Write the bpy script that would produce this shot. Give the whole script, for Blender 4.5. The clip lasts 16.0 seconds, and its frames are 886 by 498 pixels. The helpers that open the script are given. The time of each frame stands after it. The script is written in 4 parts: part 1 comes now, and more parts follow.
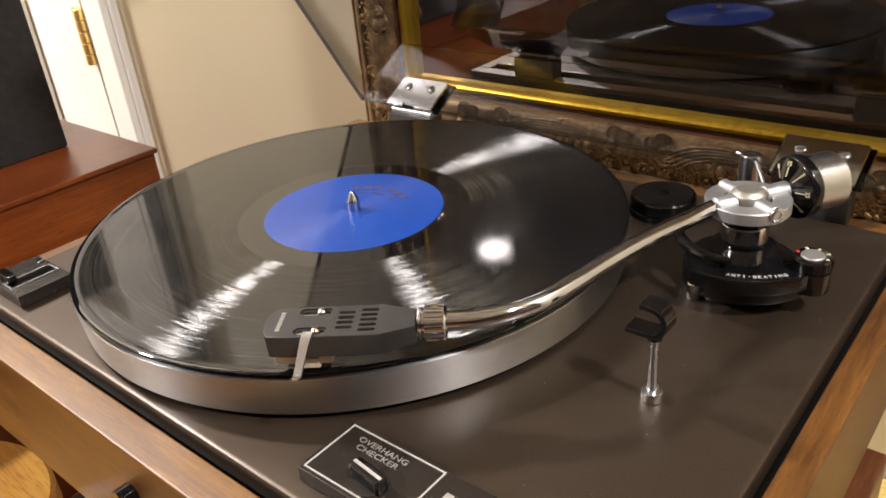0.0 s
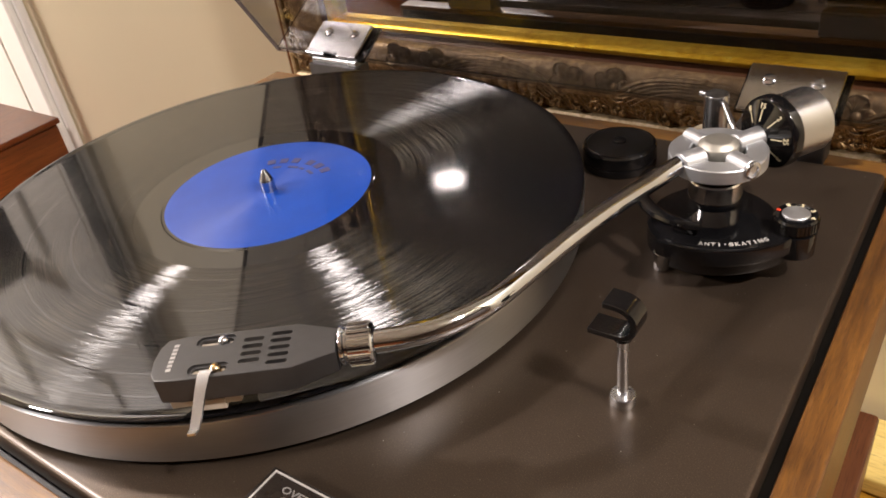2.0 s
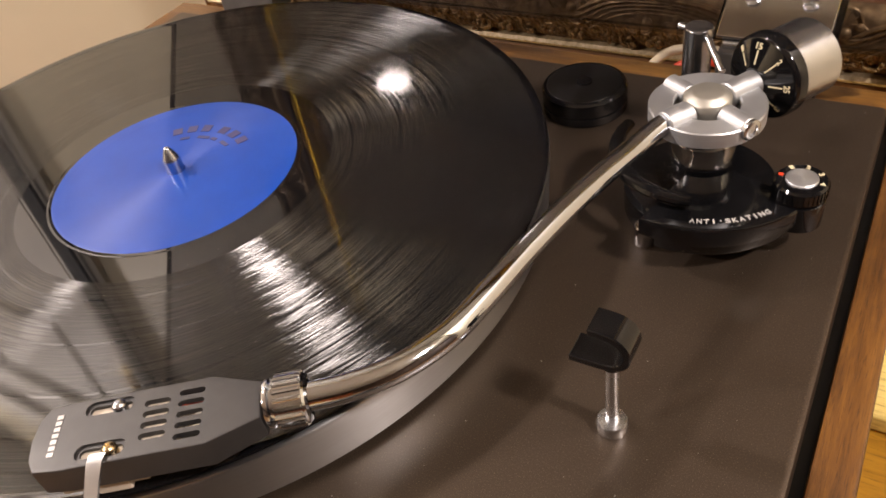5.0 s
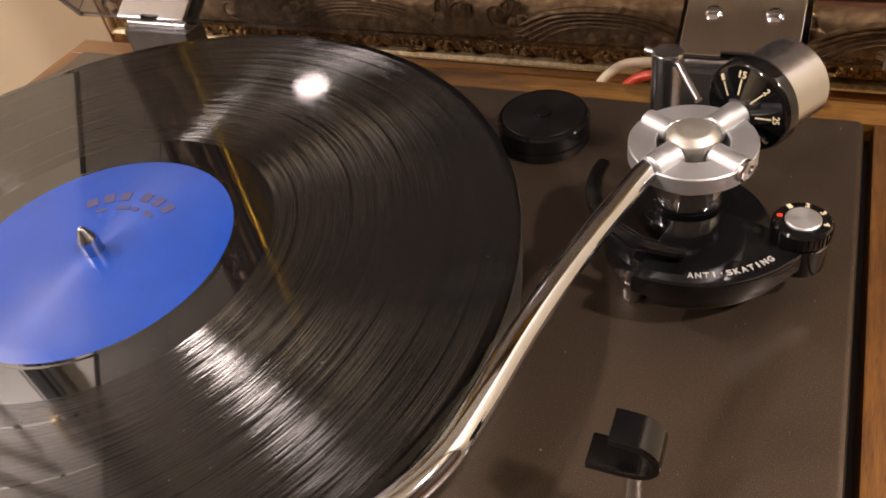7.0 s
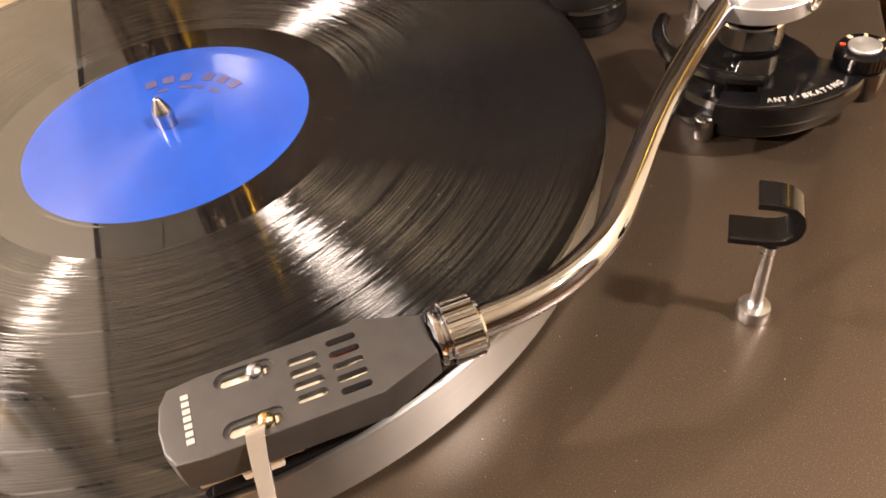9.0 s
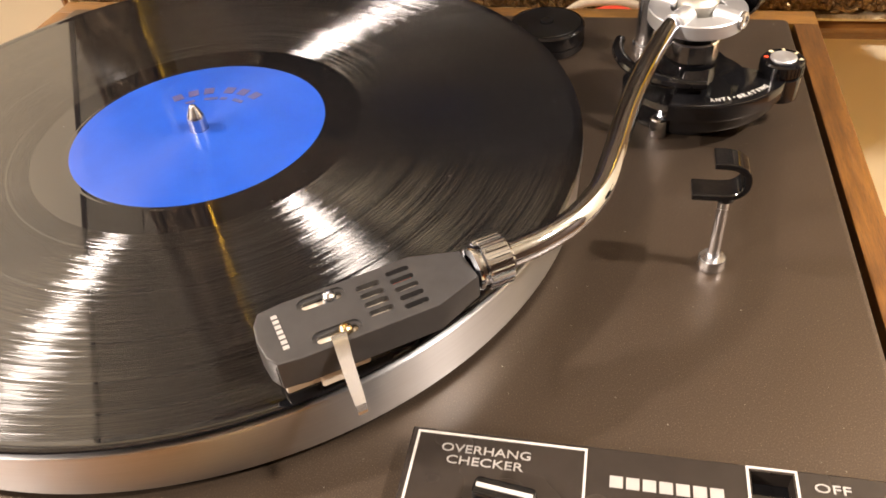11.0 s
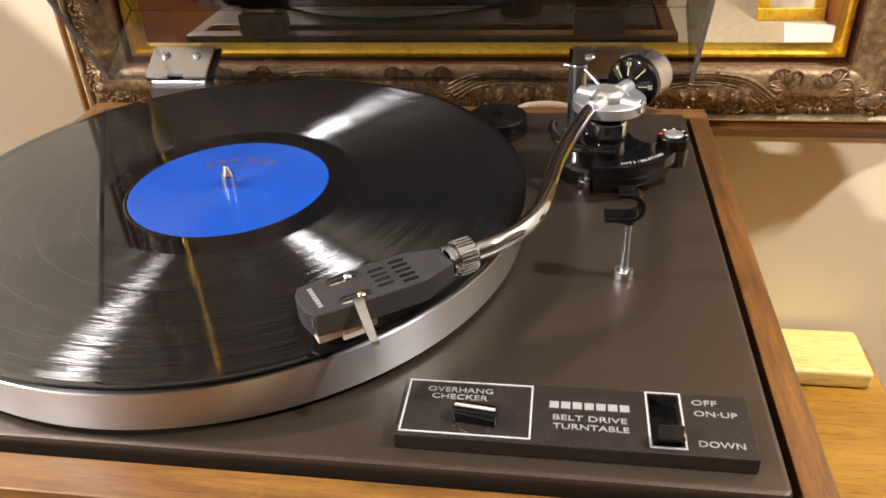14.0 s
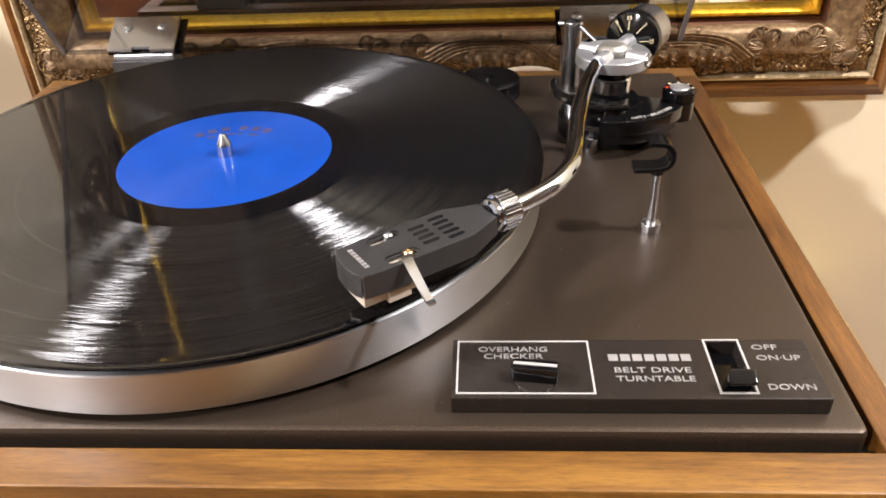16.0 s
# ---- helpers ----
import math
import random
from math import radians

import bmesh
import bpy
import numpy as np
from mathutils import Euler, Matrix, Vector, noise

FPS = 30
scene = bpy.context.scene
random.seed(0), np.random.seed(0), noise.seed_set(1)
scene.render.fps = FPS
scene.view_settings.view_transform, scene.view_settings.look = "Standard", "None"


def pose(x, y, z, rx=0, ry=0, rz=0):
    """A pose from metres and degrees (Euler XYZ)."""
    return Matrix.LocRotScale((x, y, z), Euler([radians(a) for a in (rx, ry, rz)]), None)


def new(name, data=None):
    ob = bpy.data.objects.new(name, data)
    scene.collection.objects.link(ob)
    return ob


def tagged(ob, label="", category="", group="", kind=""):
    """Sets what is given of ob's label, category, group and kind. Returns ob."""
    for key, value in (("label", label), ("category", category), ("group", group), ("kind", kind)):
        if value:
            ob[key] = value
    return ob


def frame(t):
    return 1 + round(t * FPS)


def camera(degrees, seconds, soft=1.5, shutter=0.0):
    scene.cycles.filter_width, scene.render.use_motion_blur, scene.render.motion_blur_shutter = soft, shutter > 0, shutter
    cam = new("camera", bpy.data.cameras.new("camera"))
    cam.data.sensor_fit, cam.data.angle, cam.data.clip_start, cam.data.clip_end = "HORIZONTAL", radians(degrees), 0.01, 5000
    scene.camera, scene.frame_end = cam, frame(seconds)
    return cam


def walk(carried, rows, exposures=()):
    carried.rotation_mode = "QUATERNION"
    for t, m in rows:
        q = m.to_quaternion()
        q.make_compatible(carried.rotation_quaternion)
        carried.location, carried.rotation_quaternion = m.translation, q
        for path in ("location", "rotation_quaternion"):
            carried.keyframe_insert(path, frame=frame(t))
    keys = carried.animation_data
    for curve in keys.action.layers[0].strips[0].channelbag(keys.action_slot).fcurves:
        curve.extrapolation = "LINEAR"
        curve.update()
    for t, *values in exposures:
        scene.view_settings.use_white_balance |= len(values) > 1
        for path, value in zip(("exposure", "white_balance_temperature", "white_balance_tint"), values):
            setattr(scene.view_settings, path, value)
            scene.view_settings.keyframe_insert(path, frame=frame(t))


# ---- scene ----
cam = camera(59.04, 16.0, soft=1.7)
ROWS = [
    (0, 0.3010, -0.2652, 0.2055, 61.91, 4.83, 39.29),
    (0.5, 0.2986, -0.2485, 0.2087, 60.45, 6.43, 37.98),
    (1, 0.2930, -0.2378, 0.2058, 59.23, 6.83, 36.68),
    (1.5, 0.2816, -0.2238, 0.2018, 57.89, 7.03, 35.59),
    (2, 0.2742, -0.2116, 0.1990, 56.06, 7.38, 34.29),
    (2.5, 0.2644, -0.2024, 0.2001, 53.64, 7.86, 33.20),
    (3, 0.2601, -0.1922, 0.1995, 51.84, 8.41, 32.22),
    (3.2, 0.2584, -0.1885, 0.1989, 51.13, 8.43, 31.76),
    (5.3, 0.2407, -0.1536, 0.1951, 47.77, 8.39, 28.72),
    (5.5, 0.2397, -0.1500, 0.1960, 47.87, 8.39, 28.37),
    (6, 0.2338, -0.1379, 0.1943, 47.54, 8.70, 26.95),
    (6.5, 0.2243, -0.1302, 0.1936, 47.03, 8.67, 24.61),
    (7, 0.2133, -0.1283, 0.1940, 46.44, 8.52, 22.07),
    (7.5, 0.2026, -0.1339, 0.1893, 45.36, 8.31, 19.44),
    (8, 0.1939, -0.1467, 0.1886, 45.66, 7.92, 17.96),
    (8.5, 0.1846, -0.1602, 0.1817, 44.45, 7.54, 16.10),
    (9, 0.1703, -0.1835, 0.1753, 44.65, 6.73, 15.64),
    (9.5, 0.1683, -0.2028, 0.1780, 44.90, 6.26, 15.33),
    (9.7, 0.1677, -0.2095, 0.1820, 45.38, 5.94, 14.93),
    (11.8, 0.1531, -0.2651, 0.1898, 49.98, 3.88, 9.79),
    (12, 0.1535, -0.2755, 0.1921, 50.51, 4.58, 10.20),
    (12.5, 0.1624, -0.3035, 0.1979, 53.23, 3.91, 9.28),
    (13, 0.1658, -0.3226, 0.2013, 54.60, 3.80, 9.39),
    (13.5, 0.1708, -0.3315, 0.2062, 55.89, 3.46, 9.31),
    (14, 0.1650, -0.3322, 0.2063, 57.33, 2.65, 8.06),
    (14.5, 0.1517, -0.3314, 0.1995, 57.94, 3.29, 6.10),
    (15, 0.1331, -0.3324, 0.1916, 57.29, 2.55, 3.80),
    (15.5, 0.1299, -0.3344, 0.1911, 56.44, 2.68, 3.28),
    (16, 0.1239, -0.3295, 0.1891, 56.33, 2.20, 2.49),
]
walk(cam, [(t, pose(x, y, z, rx, ry, rz)) for t, x, y, z, rx, ry, rz in ROWS],
     exposures=[(0.0, -0.01, 6350, 14), (1.0, 0.00, 6450, 15), (2.0, -0.05, 6530, 18), (3.0, -0.07, 6680, 19), (5.5, -0.01, 6830, 22), (7.0, -0.06, 6950, 24), (8.0, 0.25, 7250, 22), (8.5, 0.55, 7450, 22), (9.0, 0.85, 7550, 22),
                (9.5, 1.05, 7550, 22), (10.8, 0.90, 7150, 19), (12.0, 0.49, 6750, 16), (12.5, 0.39, 6450, 15), (13.5, 0.34, 6200, 15), (14.5, 0.34, 6100, 16), (16.0, 0.41, 6000, 16)])

# ---- light ----
world = bpy.data.worlds.new("world")
scene.world = world
world.use_nodes = True
world.node_tree.nodes["Background"].inputs[0].default_value = (1.0, 0.85, 0.65, 1)
world.node_tree.nodes["Background"].inputs[1].default_value = 0.05
FLOOR_Z, CEIL_Z, WALL_Y = -0.76, 1.66, 0.27
LAMPS = [((1.45, -0.20, CEIL_Z - 0.03), 71.0), ((-1.70, -0.20, CEIL_Z - 0.03), 85.0), ((-1.73, -1.86, CEIL_Z - 0.03), 130.0)]
LAMP_COLOR = (1.0, 0.94, 0.86)
for place, watts in LAMPS:
    lamp = bpy.data.lights.new("ceiling_lamp", "AREA")
    lamp.shape, lamp.size, lamp.energy, lamp.color = "DISK", 0.16, watts, LAMP_COLOR
    new("ceiling_lamp", lamp).matrix_world = pose(*place)


# ---- materials ----
ANISO_TURN = 0.25
OUTER_SLOPE, INNER_SLOPE, GROOVE_WOBBLE, GROOVE_SHINE = 1.02, 0.96, 0.58, 0.038


class Nodes:
    """Small helper to wire a node material."""

    def __init__(self, name):
        self.mat = bpy.data.materials.new(name)
        self.mat.use_nodes = True
        self.tree = self.mat.node_tree
        self.bsdf = self.tree.nodes["Principled BSDF"]
        self.out = self.tree.nodes["Material Output"]

    def add(self, kind, **settings):
        node = self.tree.nodes.new(kind)
        for key, value in settings.items():
            if key in node.inputs.keys():
                node.inputs[key].default_value = value
            else:
                setattr(node, key, value)
        return node

    def link(self, a, b):
        self.tree.links.new(a, b)

    def put(self, **values):
        for key, value in values.items():
            self.bsdf.inputs[key.replace("_", " ")].default_value = value

    def coords(self, scale=(1, 1, 1), kind="Object", turn=(0, 0, 0)):
        tc = self.add("ShaderNodeTexCoord")
        mp = self.add("ShaderNodeMapping")
        mp.inputs["Scale"].default_value = scale
        mp.inputs["Rotation"].default_value = turn
        self.link(tc.outputs[kind], mp.inputs["Vector"])
        return mp.outputs["Vector"]

    def noise(self, vector, scale, detail=4.0, rough=0.55):
        n = self.add("ShaderNodeTexNoise")
        n.inputs["Scale"].default_value, n.inputs["Detail"].default_value, n.inputs["Roughness"].default_value = scale, detail, rough
        self.link(vector, n.inputs["Vector"])
        return n.outputs["Fac"]

    def ramp(self, fac, stops):
        r = self.add("ShaderNodeValToRGB")
        els = r.color_ramp.elements
        while len(els) < len(stops):
            els.new(0.5)
        for e, (p, c) in zip(els, stops):
            e.position, e.color = p, (*c, 1) if len(c) == 3 else c
        self.link(fac, r.inputs["Fac"])
        return r.outputs["Color"]

    def math(self, op, a, b=None, c=None):
        m = self.add("ShaderNodeMath", operation=op)
        for i, v in enumerate((a, b, c)):
            if v is None:
                continue
            if isinstance(v, (int, float)):
                m.inputs[i].default_value = v
            else:
                self.link(v, m.inputs[i])
        return m.outputs[0]

    def span(self, fac, lo, hi):
        m = self.add("ShaderNodeMapRange")
        m.inputs["To Min"].default_value, m.inputs["To Max"].default_value = lo, hi
        self.link(fac, m.inputs["Value"])
        return m.outputs[0]

    def bump(self, height, strength, distance):
        b = self.add("ShaderNodeBump")
        b.inputs["Strength"].default_value, b.inputs["Distance"].default_value = strength, distance
        self.link(height, b.inputs["Height"])
        self.link(b.outputs[0], self.bsdf.inputs["Normal"])


def plain(name, color, rough, metal=0.0, wear=0.12, scale=120.0, bump=0.0, coat=0.0):
    """Paint, plastic or metal with slight blotches in colour and gloss."""
    n = Nodes(name)
    n.put(Metallic=metal, Coat_Weight=coat)
    v = n.coords()
    f = n.noise(v, scale)
    lo, hi = [tuple(c * (1 - wear) for c in color), tuple(min(1, c * (1 + wear)) for c in color)]
    n.link(n.ramp(f, [(0.3, lo), (0.7, hi)]), n.bsdf.inputs["Base Color"])
    g = n.noise(v, scale * 0.13, 3)
    n.link(n.span(g, max(0.02, rough * 0.75), rough * 1.3), n.bsdf.inputs["Roughness"])
    if bump:
        n.bump(n.noise(v, scale * 9, 2), bump, 0.0004)
    return n.mat


def wood(name, dark, mid, light, axis, rough=0.5, scale=1.0, coat=0.0, bump=0.25):
    """Wood with its grain along one axis (0, 1, 2 for x, y, z)."""
    n = Nodes(name)

    def along(long, short):
        size = [short * scale] * 3
        size[axis] = long * scale
        return n.coords(tuple(size))

    v = along(9, 130)
    w = along(1.6, 16)
    fine = n.noise(v, 4.0, 6, 0.65)
    broad = n.noise(w, 3.0, 4, 0.6)
    pores = n.noise(along(26, 520), 4.0, 3, 0.6)
    both = n.math("ADD", n.math("MULTIPLY", fine, 0.40), n.math("MULTIPLY", broad, 0.60))
    base = n.ramp(both, [(0.36, dark), (0.5, mid), (0.64, light)])
    flecks = n.ramp(pores, [(0.33, (0.42, 0.36, 0.32)), (0.46, (1, 1, 1))])
    mix = n.add("ShaderNodeMix", data_type="RGBA", blend_type="MULTIPLY")
    mix.inputs[0].default_value = 0.8
    n.link(base, mix.inputs[6])
    n.link(flecks, mix.inputs[7])
    n.link(mix.outputs[2], n.bsdf.inputs["Base Color"])
    n.link(n.span(broad, rough * 0.8, rough * 1.25), n.bsdf.inputs["Roughness"])
    n.bump(n.math("ADD", pores, n.math("MULTIPLY", fine, 0.5)), bump, 0.0004)
    n.put(Coat_Weight=coat, Coat_Roughness=0.32, Specular_IOR_Level=0.45)
    return n.mat


def brushed(name, color, rough, aniso, turned=True):
    """Turned or brushed metal."""
    n = Nodes(name)
    n.put(Metallic=1.0, Anisotropic=aniso, Anisotropic_Rotation=ANISO_TURN)
    t = n.add("ShaderNodeTangent", direction_type="RADIAL", axis="Z")
    n.link(t.outputs[0], n.bsdf.inputs["Tangent"])
    v = n.coords((1, 1, 40) if turned else (1, 1, 1))
    f = n.noise(v, 60.0, 4)
    n.link(n.ramp(f, [(0.3, tuple(c * 0.9 for c in color)), (0.7, color)]), n.bsdf.inputs["Base Color"])
    n.link(n.span(f, rough * 0.8, rough * 1.2), n.bsdf.inputs["Roughness"])
    return n.mat


def wall_paint(name, color):
    n = Nodes(name)
    v = n.coords()
    f = n.noise(v, 2.2, 4)
    n.link(n.ramp(f, [(0.3, tuple(c * 0.94 for c in color)), (0.7, color)]), n.bsdf.inputs["Base Color"])
    n.put(Roughness=0.55)
    n.bump(n.noise(v, 160.0, 3), 0.12, 0.001)
    return n.mat


def vinyl():
    """Record: concentric grooves as a circular brushed gloss, with smooth bands between the tracks."""
    n = Nodes("record_vinyl")
    tc = n.add("ShaderNodeTexCoord")
    sep = n.add("ShaderNodeSeparateXYZ")
    n.link(tc.outputs["Object"], sep.inputs[0])
    x, y = sep.outputs[0], sep.outputs[1]
    r = n.math("SQRT", n.math("ADD", n.math("MULTIPLY", x, x), n.math("MULTIPLY", y, y)))
    angle = n.math("ARCTAN2", y, x)
    comb = n.add("ShaderNodeCombineXYZ")
    n.link(n.math("MULTIPLY", r, 2900.0), comb.inputs[0])
    n.link(n.math("MULTIPLY", angle, 1.6), comb.inputs[1])
    fine = n.noise(comb.outputs[0], 1.0, 3, 0.7)
    comb2 = n.add("ShaderNodeCombineXYZ")
    n.link(n.math("MULTIPLY", r, 260.0), comb2.inputs[0])
    n.link(n.math("MULTIPLY", angle, 0.6), comb2.inputs[1])
    broad = n.noise(comb2.outputs[0], 1.0, 2)
    # bands with no grooves: run-out, track gaps, lead-in
    gaps = n.math("LESS_THAN", r, 0.0645)
    gaps = n.math("MAXIMUM", gaps, n.math("GREATER_THAN", r, 0.1464))
    for ring in (0.0728, 0.0925, 0.1130, 0.1276, 0.1385):
        gaps = n.math("MAXIMUM", gaps, n.math("COMPARE", r, ring, 0.0003))
    groove = n.math("SUBTRACT", 1.0, gaps)
    n.put(Base_Color=(0.003, 0.003, 0.0035, 1), Coat_Roughness=0.27)
    n.link(n.math("MULTIPLY", groove, 0.11), n.bsdf.inputs["Coat Weight"])
    n.link(n.math("SUBTRACT", 0.58, n.math("MULTIPLY", groove, 0.32)), n.bsdf.inputs["Specular IOR Level"])
    n.link(n.math("ADD", 0.03, n.math("MULTIPLY", groove, n.span(broad, 0.015, 0.045))), n.bsdf.inputs["Roughness"])
    t = n.add("ShaderNodeTangent", direction_type="RADIAL", axis="Z")
    # the cut sound wobbles each groove wall to and fro along its run
    comb3 = n.add("ShaderNodeCombineXYZ")
    n.link(n.math("MULTIPLY", r, 2300.0), comb3.inputs[0])
    n.link(n.math("MULTIPLY", angle, 3.2), comb3.inputs[1])
    wobble = n.math("MULTIPLY", n.math("SUBTRACT", n.noise(comb3.outputs[0], 1.0, 3, 0.75), 0.5), GROOVE_WOBBLE)
    level = n.math("MULTIPLY", n.ramp(fine, [(0.40, (0.02, 0.02, 0.02)), (0.64, (1, 1, 1))]), n.math("MULTIPLY", n.span(broad, 0.7, 1.3), GROOVE_SHINE))
    level = n.math("MULTIPLY", level, groove)
    total = n.bsdf.outputs[0]
    # both walls of the groove shine: one leans outwards, the smoother one towards the spindle
    for slope, gain, rough, aniso in ((OUTER_SLOPE, 1.0, 0.232, 0.48), (-INNER_SLOPE, 1.45, 0.215, 0.44)):
        tint = n.add("ShaderNodeCombineColor")
        for socket in tint.inputs:
            n.link(n.math("MULTIPLY", level, gain), socket)
        sheen = n.add("ShaderNodeBsdfAnisotropic", distribution="BECKMANN")
        sheen.inputs["Roughness"].default_value = rough
        sheen.inputs["Anisotropy"].default_value = aniso
        n.link(t.outputs[0], sheen.inputs["Tangent"])
        n.link(tint.outputs[0], sheen.inputs["Color"])
        lean = n.add("ShaderNodeCombineXYZ")
        ux, uy = n.math("DIVIDE", x, r), n.math("DIVIDE", y, r)
        n.link(n.math("SUBTRACT", n.math("MULTIPLY", ux, slope), n.math("MULTIPLY", uy, wobble)), lean.inputs[0])
        n.link(n.math("ADD", n.math("MULTIPLY", uy, slope), n.math("MULTIPLY", ux, wobble)), lean.inputs[1])
        lean.inputs[2].default_value = 1.0
        unit = n.add("ShaderNodeVectorMath", operation="NORMALIZE")
        n.link(lean.outputs[0], unit.inputs[0])
        n.link(unit.outputs[0], sheen.inputs["Normal"])
        both = n.add("ShaderNodeAddShader")
        n.link(total, both.inputs[0])
        n.link(sheen.outputs[0], both.inputs[1])
        total = both.outputs[0]
    n.link(total, n.out.inputs["Surface"])
    return n.mat


def label_paper():
    n = Nodes("label_paper")
    v = n.coords()
    f = n.noise(v, 60.0, 4)
    n.link(n.ramp(f, [(0.3, (0.0015, 0.036, 0.24)), (0.7, (0.002, 0.045, 0.29))]), n.bsdf.inputs["Base Color"])
    n.put(Roughness=0.42, Anisotropic=0.7, Specular_IOR_Level=0.25, Anisotropic_Rotation=ANISO_TURN, Coat_Weight=0.34, Coat_Roughness=0.13)
    t = n.add("ShaderNodeTangent", direction_type="RADIAL", axis="Z")
    n.link(t.outputs[0], n.bsdf.inputs["Tangent"])
    return n.mat


def acrylic(name, tint, gloss=0.02):
    """Smoked sheet: light passes tinted and unbent, with a clear gloss that grows towards glancing angles."""
    n = Nodes(name)
    pane = n.add("ShaderNodeBsdfTransparent")
    pane.inputs[0].default_value = (*tint, 1)
    shine = n.add("ShaderNodeBsdfGlossy")
    scr = n.noise(n.coords((60, 4, 4)), 12.0, 5, 0.7)
    n.link(n.span(scr, gloss, gloss + 0.03), shine.inputs["Roughness"])
    facing = n.add("ShaderNodeLayerWeight")
    facing.inputs["Blend"].default_value = 0.5
    fac = n.math("ADD", 0.045, n.math("MULTIPLY", n.math("POWER", facing.outputs["Facing"], 5.0), 0.9))
    mix = n.add("ShaderNodeMixShader")
    n.link(fac, mix.inputs[0])
    n.link(pane.outputs[0], mix.inputs[1])
    n.link(shine.outputs[0], mix.inputs[2])
    n.link(mix.outputs[0], n.out.inputs["Surface"])
    return n.mat


def antique(name, dark, mid, light, metal, rough, scale, relief=0.15, hatch=False):
    """Rubbed leaf over dark ground on carved plaster."""
    n = Nodes(name)
    v = n.coords()
    f = n.noise(v, scale, 6, 0.65)
    g = n.noise(v, scale * 0.15, 3)
    both = n.math("ADD", n.math("MULTIPLY", f, 0.65), n.math("MULTIPLY", g, 0.35))
    n.link(n.ramp(both, [(0.34, dark), (0.5, mid), (0.66, light)]), n.bsdf.inputs["Base Color"])
    n.put(Metallic=metal)
    n.link(n.span(f, rough * 1.3, rough * 0.7), n.bsdf.inputs["Roughness"])
    if hatch:
        w = n.add("ShaderNodeTexWave", wave_type="BANDS", bands_direction="DIAGONAL")
        w.inputs["Scale"].default_value, w.inputs["Distortion"].default_value, w.inputs["Detail"].default_value, w.inputs["Detail Scale"].default_value = 150.0, 9.0, 2.0, 1.2
        n.link(v, w.inputs["Vector"])
        n.bump(n.math("ADD", w.outputs["Fac"], n.math("MULTIPLY", f, 0.4)), 0.7, 0.0012)
    else:
        n.bump(f, relief, 0.0010)
    return n.mat


def glow(name, color, strength):
    n = Nodes(name)
    n.put(Base_Color=(0.9, 0.88, 0.8, 1), Emission_Color=(*color, 1), Emission_Strength=strength)
    return n.mat


def mirror_glass():
    n = Nodes("mirror_glass")
    f = n.noise(n.coords(), 9.0, 3)
    n.put(Metallic=1.0, Base_Color=(0.80, 0.81, 0.79, 1))
    n.link(n.span(f, 0.0, 0.03), n.bsdf.inputs["Roughness"])
    return n.mat


def deck_paint():
    """Dark bronze-grey metallic paint with fine flake."""
    n = Nodes("deck_paint")
    v = n.coords()
    flake = n.noise(v, 2600.0, 2)
    broad = n.noise(v, 14.0, 4)
    n.link(n.ramp(flake, [(0.3, (0.046, 0.0325, 0.0225)), (0.60, (0.066, 0.047, 0.032)), (0.80, (0.17, 0.128, 0.092))]), n.bsdf.inputs["Base Color"])
    n.link(n.span(broad, 0.43, 0.51), n.bsdf.inputs["Roughness"])
    n.put(Metallic=0.75, Specular_IOR_Level=0.5, Coat_Weight=0.3, Coat_Roughness=0.26)
    n.bump(flake, 0.03, 0.0002)
    return n.mat


M_DECK = deck_paint()
M_VINYL = vinyl()
M_LABEL = label_paper()
M_INK = plain("label_ink", (0.035, 0.03, 0.09), 0.5)
M_CHROME = plain("chrome", (0.60, 0.645, 0.72), 0.05, 1.0, 0.03)
M_STEEL = plain("satin_steel", (0.565, 0.58, 0.605), 0.25, 1.0, 0.05)
M_ALU = brushed("turned_aluminium", (0.50, 0.51, 0.52), 0.33, 0.9)
M_SATIN = brushed("satin_aluminium", (0.56, 0.572, 0.585), 0.50, 0.25)
M_POLISHED = plain("polished_steel", (0.66, 0.66, 0.67), 0.13, 1.0, 0.04)
M_BLACK = plain("black_gloss_plastic", (0.004, 0.004, 0.0045), 0.08, 0, 0.2)
M_SHELL = plain("black_satin_shell", (0.022, 0.021, 0.021), 0.42, 0, 0.15, 300, 0.1)
M_RUBBER = plain("black_rubber", (0.012, 0.011, 0.011), 0.55, 0, 0.2)
M_PANEL = plain("control_panel_paint", (0.024, 0.019, 0.016), 0.26, 0.25, 0.1, 200)
M_WHITE = plain("white_print", (0.36, 0.35, 0.335), 0.42, 0, 0.06)
M_SILVERPRINT = plain("silver_print", (0.34, 0.33, 0.32), 0.35, 0.4, 0.06)
M_CREAMPRINT = plain("cream_print", (0.62, 0.55, 0.36), 0.45, 0, 0.06)
M_RED = plain("red_print", (0.75, 0.06, 0.02), 0.4)
M_BEIGE = plain("cartridge_plastic", (0.50, 0.44, 0.36), 0.4, 0, 0.08)
M_BRASS = plain("brass", (0.78, 0.55, 0.20), 0.34, 0.85, 0.1)
M_PALEBRASS = plain("pale_brass", (0.62, 0.50, 0.32), 0.22, 1.0, 0.1)
M_ADAPTERTOP = brushed("turned_black", (0.06, 0.06, 0.062), 0.30, 0.7)
M_HINGEBLOCK = plain("dark_hinge_metal", (0.13, 0.125, 0.12), 0.35, 0.8, 0.1)
M_DOME = plain("champagne_steel", (0.54, 0.525, 0.47), 0.50, 1.0, 0.08)
M_HINGE = plain("hinge_steel", (0.60, 0.615, 0.65), 0.10, 1.0, 0.05)
